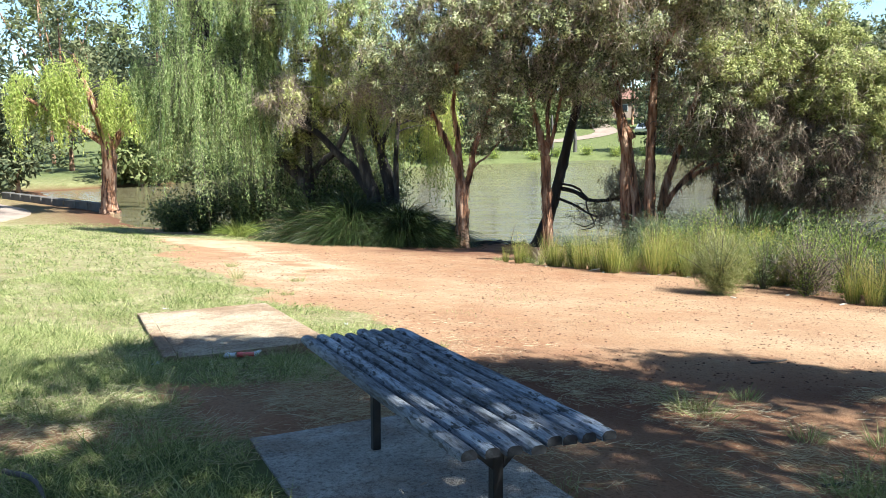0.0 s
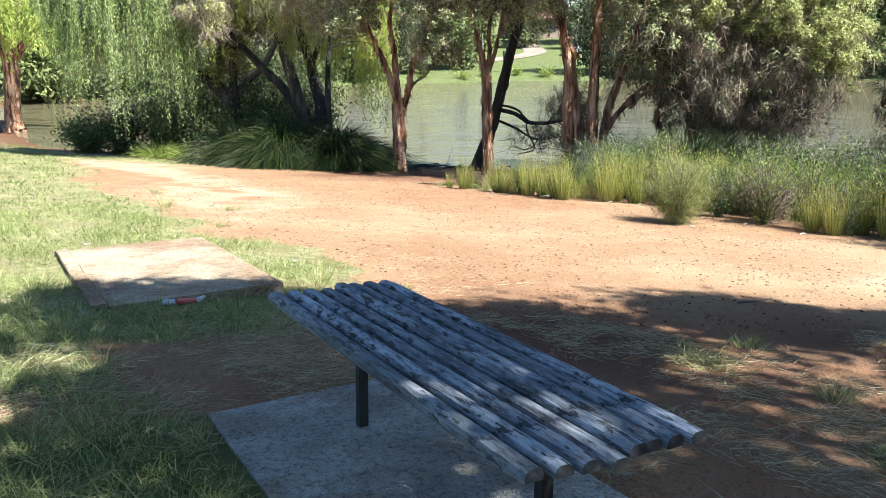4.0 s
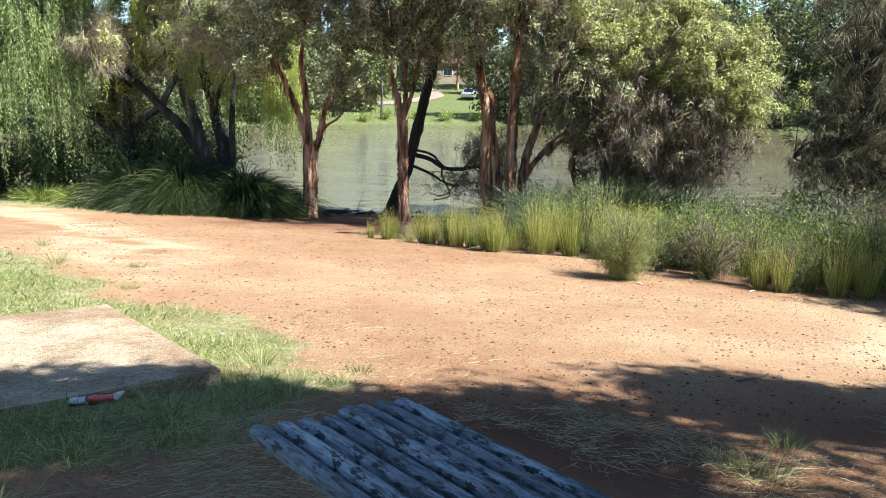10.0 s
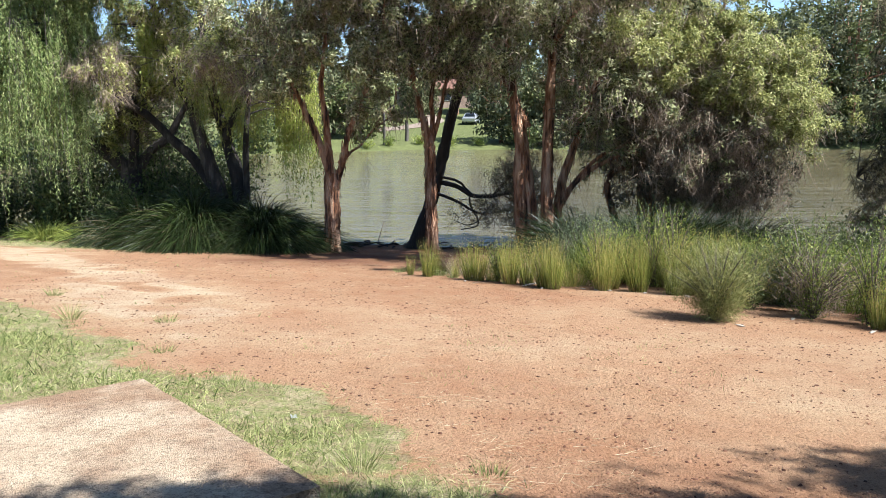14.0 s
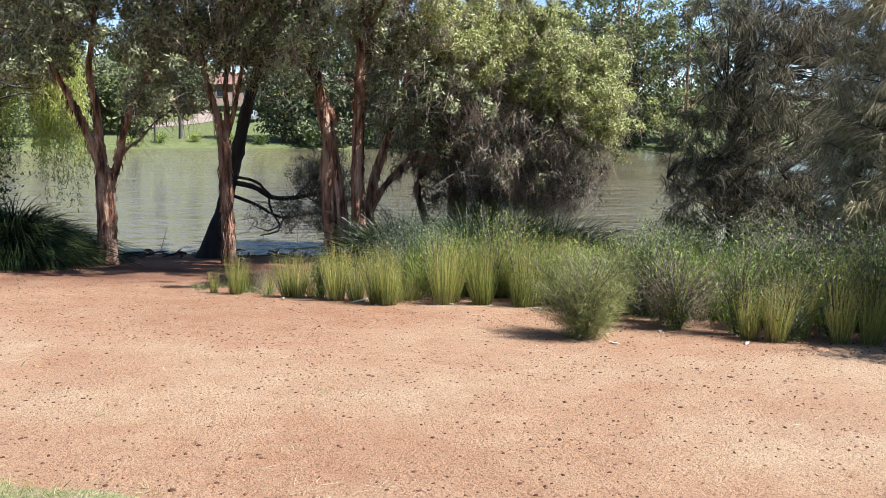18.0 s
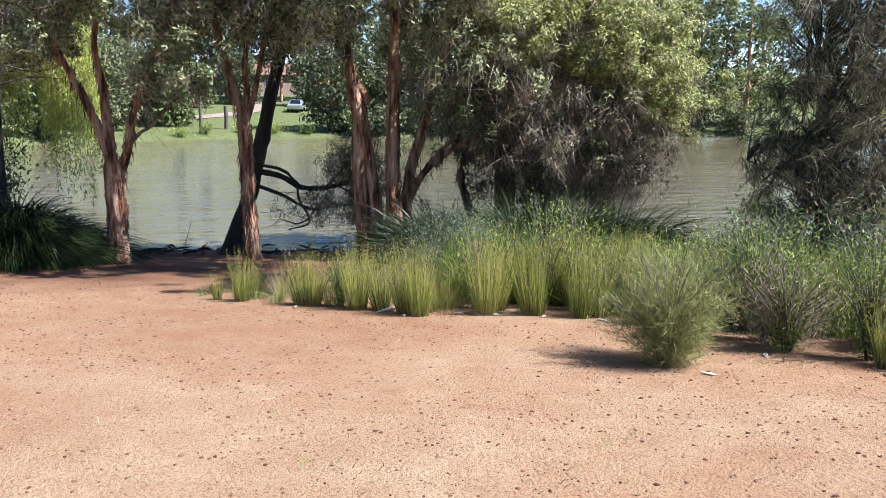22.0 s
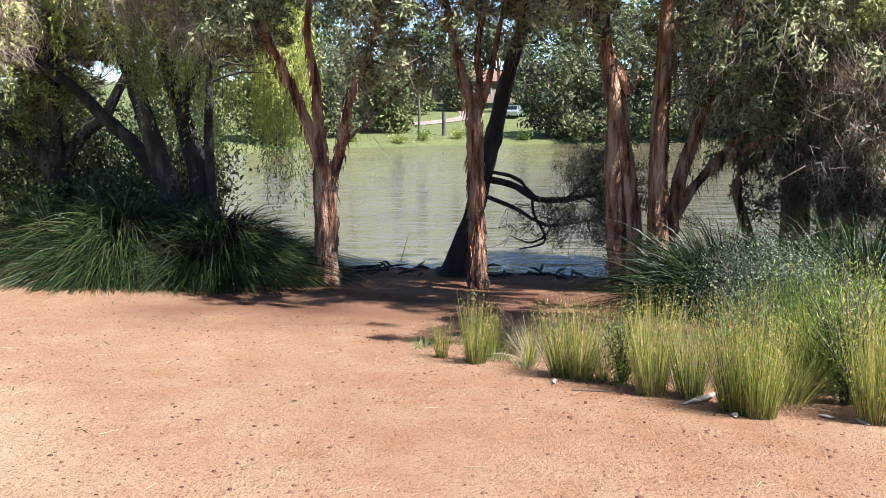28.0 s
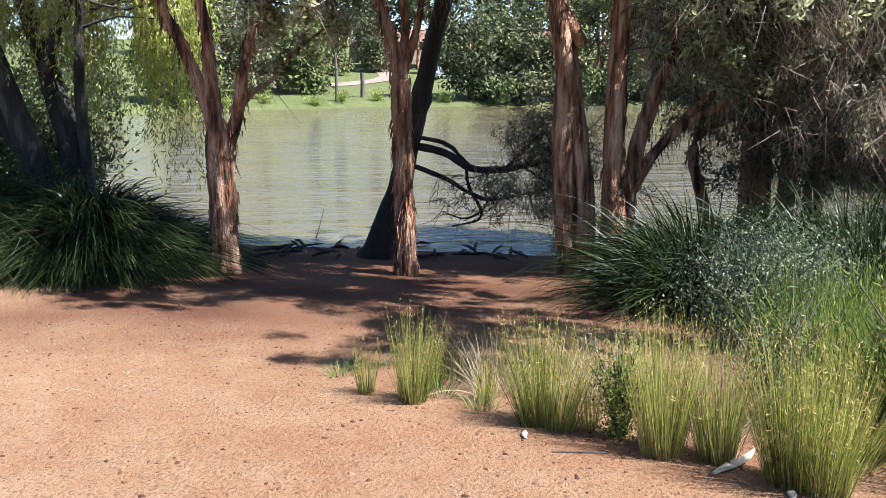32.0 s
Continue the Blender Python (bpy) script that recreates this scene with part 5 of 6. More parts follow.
FRONT = [(-1.3, 18.19, 3, 0.9), (-0.97, 17.96, 0, 0.85), (-0.8, 18.3, 3, 1), (-0.19, 17.43, 0, 0.9), (-0.05, 17.3, 2, 1), (0.46, 16.83, 1, 0.95), (0.75, 16.7, 0, 0.95), (1.03, 16.36, 1, 1), (1.14, 16.22, 0, 1.05),
         (1.98, 16.1, 1, 1.05), (2.2, 16.35, 0, 1.0), (2.55, 15.95, 1, 1.05), (3.05, 15.6, 0, 1.1), (3.3, 15.7, 1, 1.1), (4.72, 12.55, 2, 0.95), (4.95, 12.35, 0, 0.95), (5.4, 12.5, 1, 0.9), (5.6, 12.0, 2, 1.05),
         (5.95, 11.9, 0, 0.95), (6.4, 11.7, 1, 0.85), (7.1, 11.3, 0, 1.0), (-0.45, 17.9, 3, 0.8), (0.15, 17.3, 3, 0.9)]
for _x, _y, _p, _s in FRONT:
    copy_thing(PROTO[_p], pose(_x, _y, h1(_x, _y), _g.normal() * 3, _g.normal() * 3, _g.uniform(0, 360)) @ Matrix.Scale(_s, 4))
for _k in range(60):
    _u = _g.uniform(0, 1) ** 0.8
    _x = 2.2 + 6.0 * _u
    _y = np.interp(_x, [1, 3, 4, 5, 8], [17.0, 16.2, 14.6, 13.2, 11.8]) + _g.uniform(0.1, 2.2)
    copy_thing(PROTO[_g.integers(0, 3)], pose(_x, _y, h1(_x, _y), _g.normal() * 7, _g.normal() * 7, _g.uniform(0, 360)) @ Matrix.Scale(_g.uniform(0.6, 1.22), 4))
for _p in PROTO:
    for _o in (*_p.children_recursive, _p):
        bpy.data.objects.remove(_o)


def reed_bed():
    g = np.random.default_rng(90)
    n = 26000
    x = g.uniform(2.2, 12, n)
    front = np.interp(x, [1, 3, 4, 5, 8, 12], [17.6, 16.8, 15.2, 13.8, 12.4, 11.6])
    y = front + g.uniform(0, 1, n) * np.interp(x, [1, 3, 12], [1.0, 3.0, 7.5])
    b = np.stack([x, y, height(x, y) - 0.03], 1)
    keep = b[:, 2] > WATER_Z - 0.1
    b = b[keep]
    n = len(b)
    d = g.normal(size=(n, 3)) * 0.25 + np.array([0, 0, 1])
    me = blade_mesh("reeds", b, d, g.uniform(0.5, 1.25, n), g.uniform(0.006, 0.016, n), g.uniform(0.05, 0.4, n), REED, g, 2)
    tagged(new("reeds", me), "dense bed of green reeds and tall grass", "reeds", kind="stuff")


reed_bed()


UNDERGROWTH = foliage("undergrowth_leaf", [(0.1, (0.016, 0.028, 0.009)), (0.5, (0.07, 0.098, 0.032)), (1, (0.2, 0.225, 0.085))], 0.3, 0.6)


def leafy_bush(name, x, y, rx, rz, seed, n, leaf, wide, material, label, category="bush", stems=30, thin=False):
    """Many stems from one foot, leaves along them."""
    g = np.random.default_rng(seed)
    z = h1(x, y)
    th = thing(name, pose(x, y, z), label, category)
    tips = np.stack([g.normal(size=stems) * rx * 0.6, g.normal(size=stems) * rx * 0.6, g.uniform(0.55, 1.0, stems) * rz], 1)
    pieces = [tube([(t[0] * 0.06, t[1] * 0.06, -0.03, 0.012), (t[0] * 0.35, t[1] * 0.35, t[2] * 0.55, 0.008), (*t, 0.003)], 3, 0, 0, 3) for t in tips]
    part("stem_tuft", mesh_np("stems", *joined(pieces), TWIG), TWIG, th)
    k, u = g.integers(0, stems, n), g.uniform(0.06, 1, n)
    e = 0.48 if thin else 1.4
    p = tips[k] * np.stack([u ** e, u ** e, u], 1) + g.normal(size=(n, 3)) * rx * (0.13 if thin else 0.2)
    p[:, 2] = np.maximum(p[:, 2], 0.02)
    d = g.normal(size=(n, 3)) + np.array([0, 0, 0.4]) + unit(p) * 0.5
    part("leaf_tuft", leaf_mesh("leaves", p, d, g.uniform(0.6, 1.3, n) * leaf, g.uniform(0.7, 1.3, n) * wide, material, g), material, th)
    return th


leafy_bush("wispy_bush", 2.8, 13.2, 0.46, 1.08, 95, 11000, 0.15, 0.005, WISPY, "feathery pale green bush alone on the bare earth", stems=70, thin=True)
leafy_bush("silver_bush", 2.3, 19.5, 0.62, 1.2, 96, 17000, 0.036, 0.018, SILVER, "grey-green leafy bush behind the rushes", stems=70)
leafy_bush("silver_bush", 3.2, 20.1, 0.6, 1.15, 105, 13000, 0.036, 0.018, SILVER, "grey-green leafy bush behind the rushes", stems=60)
strap_clump("flax_clump", 2.7, 21.7, 1.0, 1.2, 1900, 63, "dark strap-leaved clump behind the rushes", group="flax clumps", droop=(0.3, 0.9), mound=0.4)
strap_clump("flax_clump", 4.2, 20.4, 1.0, 1.35, 1700, 65, "dark strap-leaved clump behind the rushes", group="flax clumps", droop=(0.3, 0.9), mound=0.3)
leafy_bush("leafy_weed", 0.27, 17.1, 0.26, 0.7, 98, 2800, 0.03, 0.012, REED, "green weedy herb among the rushes", "weed", 24)
for _k, (_x, _y) in enumerate([(1.4, 17.3), (2.3, 16.9), (3.0, 16.6), (3.5, 15.9), (3.9, 14.9), (4.4, 13.9), (5.2, 13.2), (5.8, 13.0), (6.5, 12.6), (2.7, 17.6), (4.9, 15.6), (7.2, 12.4), (3.7, 14.2), (4.2, 13.3), (4.75, 12.8), (5.15, 12.35), (5.75, 12.3), (6.2, 12.1), (6.8, 11.8), (2.0, 16.6), (3.2, 16.1)]):
    leafy_bush("leafy_weed", _x, _y, 0.38, 0.9 + 0.3 * (_k % 3), 330 + _k, 1900, 0.06, 0.012, REED if _k % 3 else UNDERGROWTH, "leafy weed growing up through the rushes", "weed", 26)
leafy_bush("leafy_weed", 4.6, 14.6, 0.8, 1.3, 99, 7000, 0.09, 0.014, UNDERGROWTH, "tall green weeds in the reed bed", "weed", 50)
leafy_bush("leafy_weed", 6.4, 14.0, 0.9, 1.3, 100, 7000, 0.09, 0.014, UNDERGROWTH, "tall green weeds in the reed bed", "weed", 50)
leafy_bush("dry_bush", 4.35, 13.55, 0.55, 0.9, 104, 3600, 0.12, 0.006, BROWNTWIG, "dry brown twiggy bush in the reed bed", "bush", 70, True)
leafy_bush("dry_bush", 8.3, 15.6, 1.0, 1.5, 101, 4500, 0.1, 0.012, DEADTWIG, "dry grey twiggy bush in the reed bed", "bush", 90, True)


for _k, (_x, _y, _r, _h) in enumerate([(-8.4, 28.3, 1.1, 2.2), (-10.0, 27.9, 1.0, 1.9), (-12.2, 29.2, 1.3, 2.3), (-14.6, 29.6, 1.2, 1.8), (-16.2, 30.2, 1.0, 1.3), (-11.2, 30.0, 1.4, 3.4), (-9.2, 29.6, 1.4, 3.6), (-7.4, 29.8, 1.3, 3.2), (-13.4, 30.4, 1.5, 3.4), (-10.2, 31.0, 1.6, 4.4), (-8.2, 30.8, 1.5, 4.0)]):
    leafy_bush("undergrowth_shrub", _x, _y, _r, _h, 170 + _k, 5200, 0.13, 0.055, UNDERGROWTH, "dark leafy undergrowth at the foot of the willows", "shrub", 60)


for _k, (_x, _y, _h) in enumerate([(-0.6, 18.6, 0.3), (-0.35, 18.2, 0.35), (0.05, 18.4, 0.36), (0.45, 17.9, 0.38), (0.75, 17.7, 0.4), (1.1, 17.4, 0.42), (1.45, 17.2, 0.45), (0.0, 17.75, 0.34), (1.7, 16.8, 0.4), (0.85, 17.05, 0.4), (1.5, 16.6, 0.4)]):
    strap_clump("dry_grass_tuft", _x, _y, 0.26, _h, 210, 640 + _k, "dry golden grass between the rushes", STRAW if _k % 2 else RUSH, 0.0035, "grass", "dry grass among the rushes", droop=(0.0, 0.3))
for _k, (_x, _y, _r, _h) in enumerate([(8.6, 16.8, 1.0, 1.5), (9.9, 15.2, 1.0, 1.5), (10.8, 17.4, 1.1, 1.7), (7.4, 17.6, 0.9, 1.3), (8.8, 14.0, 0.8, 1.2)]):
    leafy_bush("undergrowth_shrub", _x, _y, _r, _h, 190 + _k, 4200, 0.09, 0.03, UNDERGROWTH, "dark leafy shrub in the reed bed under the she-oaks", "shrub", 60)


# ---- grass, straw, pebbles ----
def scatter(n, x0, x1, y0, y1, g):
    return g.uniform(x0, x1, n), g.uniform(y0, y1, n)


CAN = (-2.6, 6.22)


def on_pad(x, y):
    r = np.hypot(x + CAN[0] * -1, y - CAN[1]) < 0.2
    for (cx, cy), l, w in (((0.0, 1.66), 2.62, 1.29), ((-3.24, 5.86), 2.95, 1.6)):
        u, v = (x - cx) * AX[0] + (y - cy) * AX[1], (x - cx) * WX[0] + (y - cy) * WX[1]
        r |= (u > -0.03) & (u < l + 0.03) & (v > -0.03) & (v < w + 0.03)
    return r


def grass():
    g = np.random.default_rng(110)
    for name, n, box, hi, wd, lab in (("short_grass", 250000, (-9, 2.5, 1.2, 12.5), 0.11, 0.0055, "short worn turf beside the bare earth"),
                                 ("far_grass", 100000, (-24, -3, 9, 34), 0.12, 0.014, "sunlit turf running to the lake")):
        x, y = scatter(n, *box, g)
        tf = turf(x, y) * (0.65 + 0.5 * wobble(x, y, 0.45, 8)) - 0.8 * worn(x, y) * (y < 7)
        tf = np.clip(tf, 0, 2)
        k = (g.uniform(size=n) < tf ** 1.5) & ~on_pad(x, y)
        x, y, tf = x[k], y[k], tf[k]
        b = np.stack([x, y, height(x, y) - 0.005], 1)
        m = len(b)
        d = g.normal(size=(m, 3)) * 0.55 + np.array([0, 0, 1])
        me = blade_mesh(name, b, d, g.uniform(0.35, 1.2, m) * hi * (0.6 + 0.6 * tf), wd, g.uniform(0.1, 0.5, m), GRASS, g, 2)
        tagged(new(name, me), lab, "grass", kind="stuff")
    # longer tufts in the shade, thick in patches, with worn gaps between
    c = np.stack(scatter(3000, -7.5, 3.8, 0.9, 6.9, g), 1)
    lush = turf(c[:, 0], c[:, 1]) + 0.45 * wobble(c[:, 0], c[:, 1], 0.55, 21) - 0.75 * worn(c[:, 0], c[:, 1])
    c = c[(lush > 0.45) & ~on_pad(c[:, 0], c[:, 1])]
    c = c[g.permutation(len(c))[:1100]]
    n = 74000
    k = g.integers(0, len(c), n)
    tall = g.uniform(0.5, 1.35, len(c)) ** 1.3
    out = g.normal(size=(n, 2))
    p = c[k] + out * 0.085
    ok = ~on_pad(p[:, 0], p[:, 1])
    p, k, out = p[ok], k[ok], out[ok]
    m = len(p)
    b = np.stack([p[:, 0], p[:, 1], height(p[:, 0], p[:, 1]) - 0.005], 1)
    d = np.concatenate([out * 0.3, np.ones((m, 1))], 1) + g.normal(size=(m, 3)) * 0.3
    me = blade_mesh("long_grass", b, d, g.uniform(0.08, 0.24, m) * tall[k], g.uniform(0.003, 0.006, m), g.uniform(0.15, 0.75, m), GRASS, g, 2)
    tagged(new("long_grass", me), "longer green grass in the shade", "grass", kind="stuff")


def straw():
    g = np.random.default_rng(111)
    xs, ys, zs, ways = [], [], [], []
    for n, box in ((90000, (-3.8, 4.8, 1.2, 6.4)), (5000, (-6, 5, 6.4, 20)), (3500, (-3.2, 0.8, 6.2, 9.2))):
        x, y = scatter(n, *box, g)
        heap = 0.7 * worn(x, y) + 0.6 * wobble(x, y, 0.6, 4) + 0.5 * wobble(x, y, 0.2, 7) + g.uniform(-0.35, 0.35, n)
        k = (heap > np.where(x > 0.6, 0.42, 0.2)) & ~on_pad(x, y)
        xs.append(x[k])
        ys.append(y[k])
        zs.append(0.03 * g.uniform(0, 1, k.sum()) * np.clip(heap[k], 0.2, 1))
        ways.append(3.0 * wobble(x[k], y[k], 0.4, 31) + g.normal(size=k.sum()) * 1.1)
    x, y, z, a = (np.concatenate(q) for q in (xs, ys, zs, ways))
    n = len(x)
    b = np.stack([x, y, height(x, y) + 0.008 + z * (y < 7)], 1)
    d = np.stack([np.cos(a), np.sin(a), g.normal(size=n) * 0.1 * (y < 7)], 1)
    me = blade_mesh("straw", b, d, g.uniform(0.03, 0.2, n), g.uniform(0.0015, 0.004, n), 0.0, STRAW, g, 1)
    tagged(new("straw", me), "scattered dry straw on the earth", "straw", kind="stuff")


def pebbles():
    g = np.random.default_rng(112)
    n = 90000
    x, y = g.uniform(-8, 9, n), 6.2 + 15.5 * g.uniform(0, 1, n) ** 1.2
    k = (turf(x, y) < 0.35) & (y < 21.5) & (wobble(x, y, 0.9, 9) + g.uniform(-0.8, 0.8, n) > -0.3) & ~on_pad(x, y)
    x, y = x[k], y[k]
    n = len(x)
    s = 0.0035 + 0.016 * g.uniform(0, 1, n) ** 8
    at = np.stack([x, y, height(x, y)], 1)
    small = np.where((s < 0.0048) & (g.uniform(size=n) < 0.7))[0]
    large = np.where(s >= 0.0048)[0]
    pieces = []
    for pick, k, rings in ((small, 4, ((1.0, -0.3), (0.0, 0.7))), (large, 6, ((1.0, -0.3), (0.8, 0.35), (0.0, 0.6)))):
        m = len(pick)
        a = np.linspace(0, 2 * np.pi, k, endpoint=False)[None, :] + g.uniform(-0.35, 0.35, (m, k)) + g.uniform(0, 6, (m, 1))
        wide = g.uniform(0.6, 1.4, (m, 1))
        loops = []
        for r, z in rings:
            rr = r * g.uniform(0.7, 1.25, (m, k)) * s[pick][:, None]
            loops.append(np.stack([np.cos(a) * rr * wide, np.sin(a) * rr, z * s[pick][:, None] * g.uniform(0.7, 1.2, (m, k))], -1))
        loops[-1][:] = loops[-1].mean(axis=1, keepdims=True) + g.normal(size=(m, 1, 3)) * s[pick][:, None, None] * 0.2
        v = (np.concatenate(loops[:-1] + [loops[-1][:, :1]], 1) + at[pick][:, None]).reshape(-1, 3)
        nv = k * (len(rings) - 1) + 1
        tri = [(i, (i + 1) % k, nv - 1) for i in range(k)] if len(rings) == 2 else []
        if len(rings) == 3:
            for i in range(k):
                q = (i + 1) % k
                tri += [(i, q, k + q), (i, k + q, k + i), (k + i, k + q, nv - 1)]
        pieces.append((v, (np.arange(m)[:, None, None] * nv + np.array(tri)[None]).reshape(-1, 3)))
    tagged(new("pebbles", mesh_np("pebbles", *joined(pieces), STONE)), "dark gravel and clods scattered over red earth", "pebbles", kind="stuff")


grass()
straw()
pebbles()


# ---- footpath and kerb on the far lawn ----
def footpath():
    pts = smooth_path([(-60, 44, 0, 1.6), (-42, 44, 0, 1.6), (-32, 39, 0, 1.7), (-28.8, 34.5, 0, 1.8), (-29.5, 29, 0, 1.8), (-36, 20, 0, 1.8)], 8)
    c = pts[:, :2]
    t = unit(np.gradient(c, axis=0))
    nrm = np.stack([-t[:, 1], t[:, 0]], 1)
    rows = []
    for s in (-1, -0.98, -0.5, 0, 0.5, 0.98, 1):
        p = c + nrm * 1.5 * s
        rows.append(np.stack([p[:, 0], p[:, 1], height(p[:, 0], p[:, 1]) + (0.05 if abs(s) < 0.99 else -0.05)], 1))
    v = np.stack(rows, 1)
    me = mesh_np("footpath", v.reshape(-1, 3), grid_quads(len(c), 7), PATHWAY)
    tagged(new("footpath", me), "pale pink gravel footpath curving through the grass", "path", kind="structure")


footpath()


def kerb():
    th = thing("retaining_kerb", pose(-30, 43, h1(-30, 43)), "low dark stone kerb between path and water", "kerb")
    for k in range(9):
        x, y = -36.5 + k * 1.25, 46.2 - k * 0.72
        b = part("stone", box_bm(1.35, 0.35, 0.55, 0.04, (0, 0, 0)), WALL, th)
        b.matrix_local = pose(x + 30, y - 43, h1(x, y) - h1(-30, 43) + 0.17, 0, 0, -30)


kerb()


for _k, (_x, _y, _h) in enumerate([(-5.55, 12.55, 0.3), (-4.35, 12.35, 0.16), (-4.95, 9.5, 0.2), (-1.75, 7.4, 0.28), (-0.95, 7.3, 0.12), (-2.95, 9.45, 0.14), (-1.5, 18.7, 0.2), (-1.15, 18.9, 0.16), (-0.75, 18.1, 0.26), (-0.4, 18.5, 0.2), (-0.5, 17.75, 0.2), (-1.35, 18.9, 0.14),
                                       (1.85, 5.7, 0.16), (2.05, 4.6, 0.16), (2.5, 4.55, 0.2), (2.45, 3.7, 0.22), (2.9, 4.9, 0.14), (-6.6, 14.6, 0.2), (-3.9, 10.7, 0.12)]):
    strap_clump("grass_tuft", _x, _y, 0.15, _h * 0.6, 90, 600 + _k, "small tuft of grass on bare earth", GRASS, 0.0045, "grass tuft", "grass tufts", droop=(0.05, 0.5))


def on_ground_stick(name, pts, r, label, material=TWIG, lift=0.0):
    v, f = tube([(x, y, h1(x, y) + r * 0.6 + lift, r * (1 - 0.5 * k / len(pts))) for k, (x, y) in enumerate(pts)], 6, 0.15, len(label))
    tagged(new(name, mesh_np(name, v, f, material)), label, "stick", "fallen sticks")


on_ground_stick("fallen_stick", [(0.02, 2.52), (0.05, 2.62), (0.03, 2.7)], 0.01, "short grey stick lying on the concrete pad", lift=0.05)
on_ground_stick("fallen_stick", [(0.22, 2.45), (0.25, 2.55)], 0.005, "thin twig lying on the concrete pad", lift=0.05)
on_ground_stick("fallen_stick", [(2.2, 7.3), (2.45, 7.45), (2.6, 7.6)], 0.012, "brown stick on the bare earth")
on_ground_stick("fallen_stick", [(1.9, 3.7), (2.2, 3.85), (2.35, 3.8)], 0.012, "brown stick in the straw")
on_ground_stick("fallen_stick", [(-0.2, 16.9), (-0.05, 16.88), (0.12, 16.85)], 0.007, "brown stick beside the rushes")


# ---- litter and debris ----
def small_things():
    g = np.random.default_rng(120)
    x, y = CAN
    th = thing("crushed_can", pose(x, y, h1(x, y) + 0.03, 0, 0, 20), "crushed red and white drink can in the grass", "litter")
    for nm, line, m, lab in (("body", [(-0.08, 0, 0.012, 0.03), (-0.03, 0.008, 0.004, 0.036), (0.02, -0.004, 0.01, 0.027), (0.08, 0, 0.004, 0.032)], LITTER_RED, ""),
                             ("end", [(-0.2, 0.01, 0.004, 0.016), (-0.16, 0.0, 0.012, 0.034), (-0.12, 0.008, 0.006, 0.03), (-0.083, 0, 0.012, 0.031)], LITTER_WHITE, "white end"),
                             ("end", [(0.083, 0, 0.004, 0.031), (0.11, 0.004, 0.02, 0.024), (0.15, 0.01, 0.05, 0.012)], LITTER_WHITE, "white end")):
        v, f = tube(line, 10, 0.14, len(line) + len(nm))
        v[:, 2] = v[:, 2] * 0.7
        part(nm, mesh_np(nm, v, f, m, True), m, th, lab)
    for k, (x, y, s) in enumerate([(-3.25, 5.75, 0.1), (-2.3, 8.5, 0.07), (-4.9, 8.9, 0.08), (0.75, 2.4, 0.06)]):
        me = bpy.data.meshes.new("paper_scrap")
        bm = bmesh.new()
        vs = [[bm.verts.new((s * (i / 3 - 0.5), s * 0.6 * (j / 2 - 0.5), 0.012 + 0.018 * g.uniform())) for j in range(3)] for i in range(4)]
        for i in range(3):
            for j in range(2):
                bm.faces.new((vs[i][j], vs[i + 1][j], vs[i + 1][j + 1], vs[i][j + 1]))
        bmesh.ops.solidify(bm, geom=bm.faces[:], thickness=0.004)
        bm.to_mesh(me)
        bm.free()
        me.materials.append(LITTER_WHITE)
        ob = tagged(new("paper_scrap", me), "crumpled white paper scrap on the ground", "litter")
        ob.matrix_world = pose(x, y, h1(x, y) + (0.05 if k == 3 else 0.0), 0, 0, g.uniform(0, 180))
    for k in range(26):
        x, y = (g.uniform(-0.9, 1.2), g.uniform(1.7, 3.6)) if k < 12 else (g.uniform(-3.5, 3.5), g.uniform(2.0, 5.5))
        x, y = np.array([x]), np.array([y])
        up = 0.055 if on_pad(x, y)[0] else 0.035
        v = leaf_mesh("fallen_leaf", np.array([[0.0, 0.0, 0.0]]), np.array([[1.0, 0.2, 0.05]]), 0.05 + 0.03 * g.uniform(), 0.022, DEADTWIG, g, np.array([[0.1, 0.1, 1.0]]))
        ob = tagged(new("fallen_leaf", v), "dry brown fallen leaf on the ground", "leaf", "fallen leaves")
        ob.matrix_world = pose(x[0], y[0], h1(x[0], y[0]) + up, g.normal() * 12, g.normal() * 12, g.uniform(0, 360))
    x, y = 0.82, 16.6
    v, f = tube([(-0.2, -0.06, 0.015, 0.012), (-0.05, -0.01, 0.03, 0.035), (0.08, 0.03, 0.05, 0.03), (0.2, 0.1, 0.07, 0.006)], 6, 0.1, 7)
    v[:, 2] = 0.02 + (v[:, 2] - 0.02) * 0.45
    ob = tagged(new("bark_strip", mesh_np("bark_strip", v, f, PALE_BARK, True)), "pale curled strip of bark beside the rushes", "bark strip")
    ob.matrix_world = pose(x, y, h1(x, y), 0, 0, 10)
    for k, (x, y, l) in enumerate([(1.85, 16.05, 0.07), (2.05, 15.98, 0.05), (1.65, 16.2, 0.06), (2.95, 12.72, 0.07), (3.2, 15.35, 0.07), (2.6, 15.7, 0.05), (0.95, 16.2, 0.05), (-0.3, 17.2, 0.06), (4.5, 12.3, 0.08), (3.9, 13.2, 0.07)]):
        v, f = tube([(-l, 0, 0.008, 0.01), (0, 0.01, 0.018, 0.028), (l, 0, 0.01, 0.006)], 6, 0.15, 40 + k, 3)
        v[:, 2] = 0.012 + (v[:, 2] - 0.012) * 0.4
        ob = tagged(new("bark_flake", mesh_np("bark_flake", v, f, PALE_BARK, True)), "small pale flake of bark on the earth", "bark flake", "flakes of bark")
        ob.matrix_world = pose(x, y, h1(x, y), 0, 0, g.uniform(0, 180))
    # sticks and sodden debris along the water's edge
    pieces = []
    for k in range(40):
        x, y = g.uniform(-3.6, 1.8), g.uniform(26.3, 28.4)
        z = max(h1(x, y), WATER_Z) + 0.02
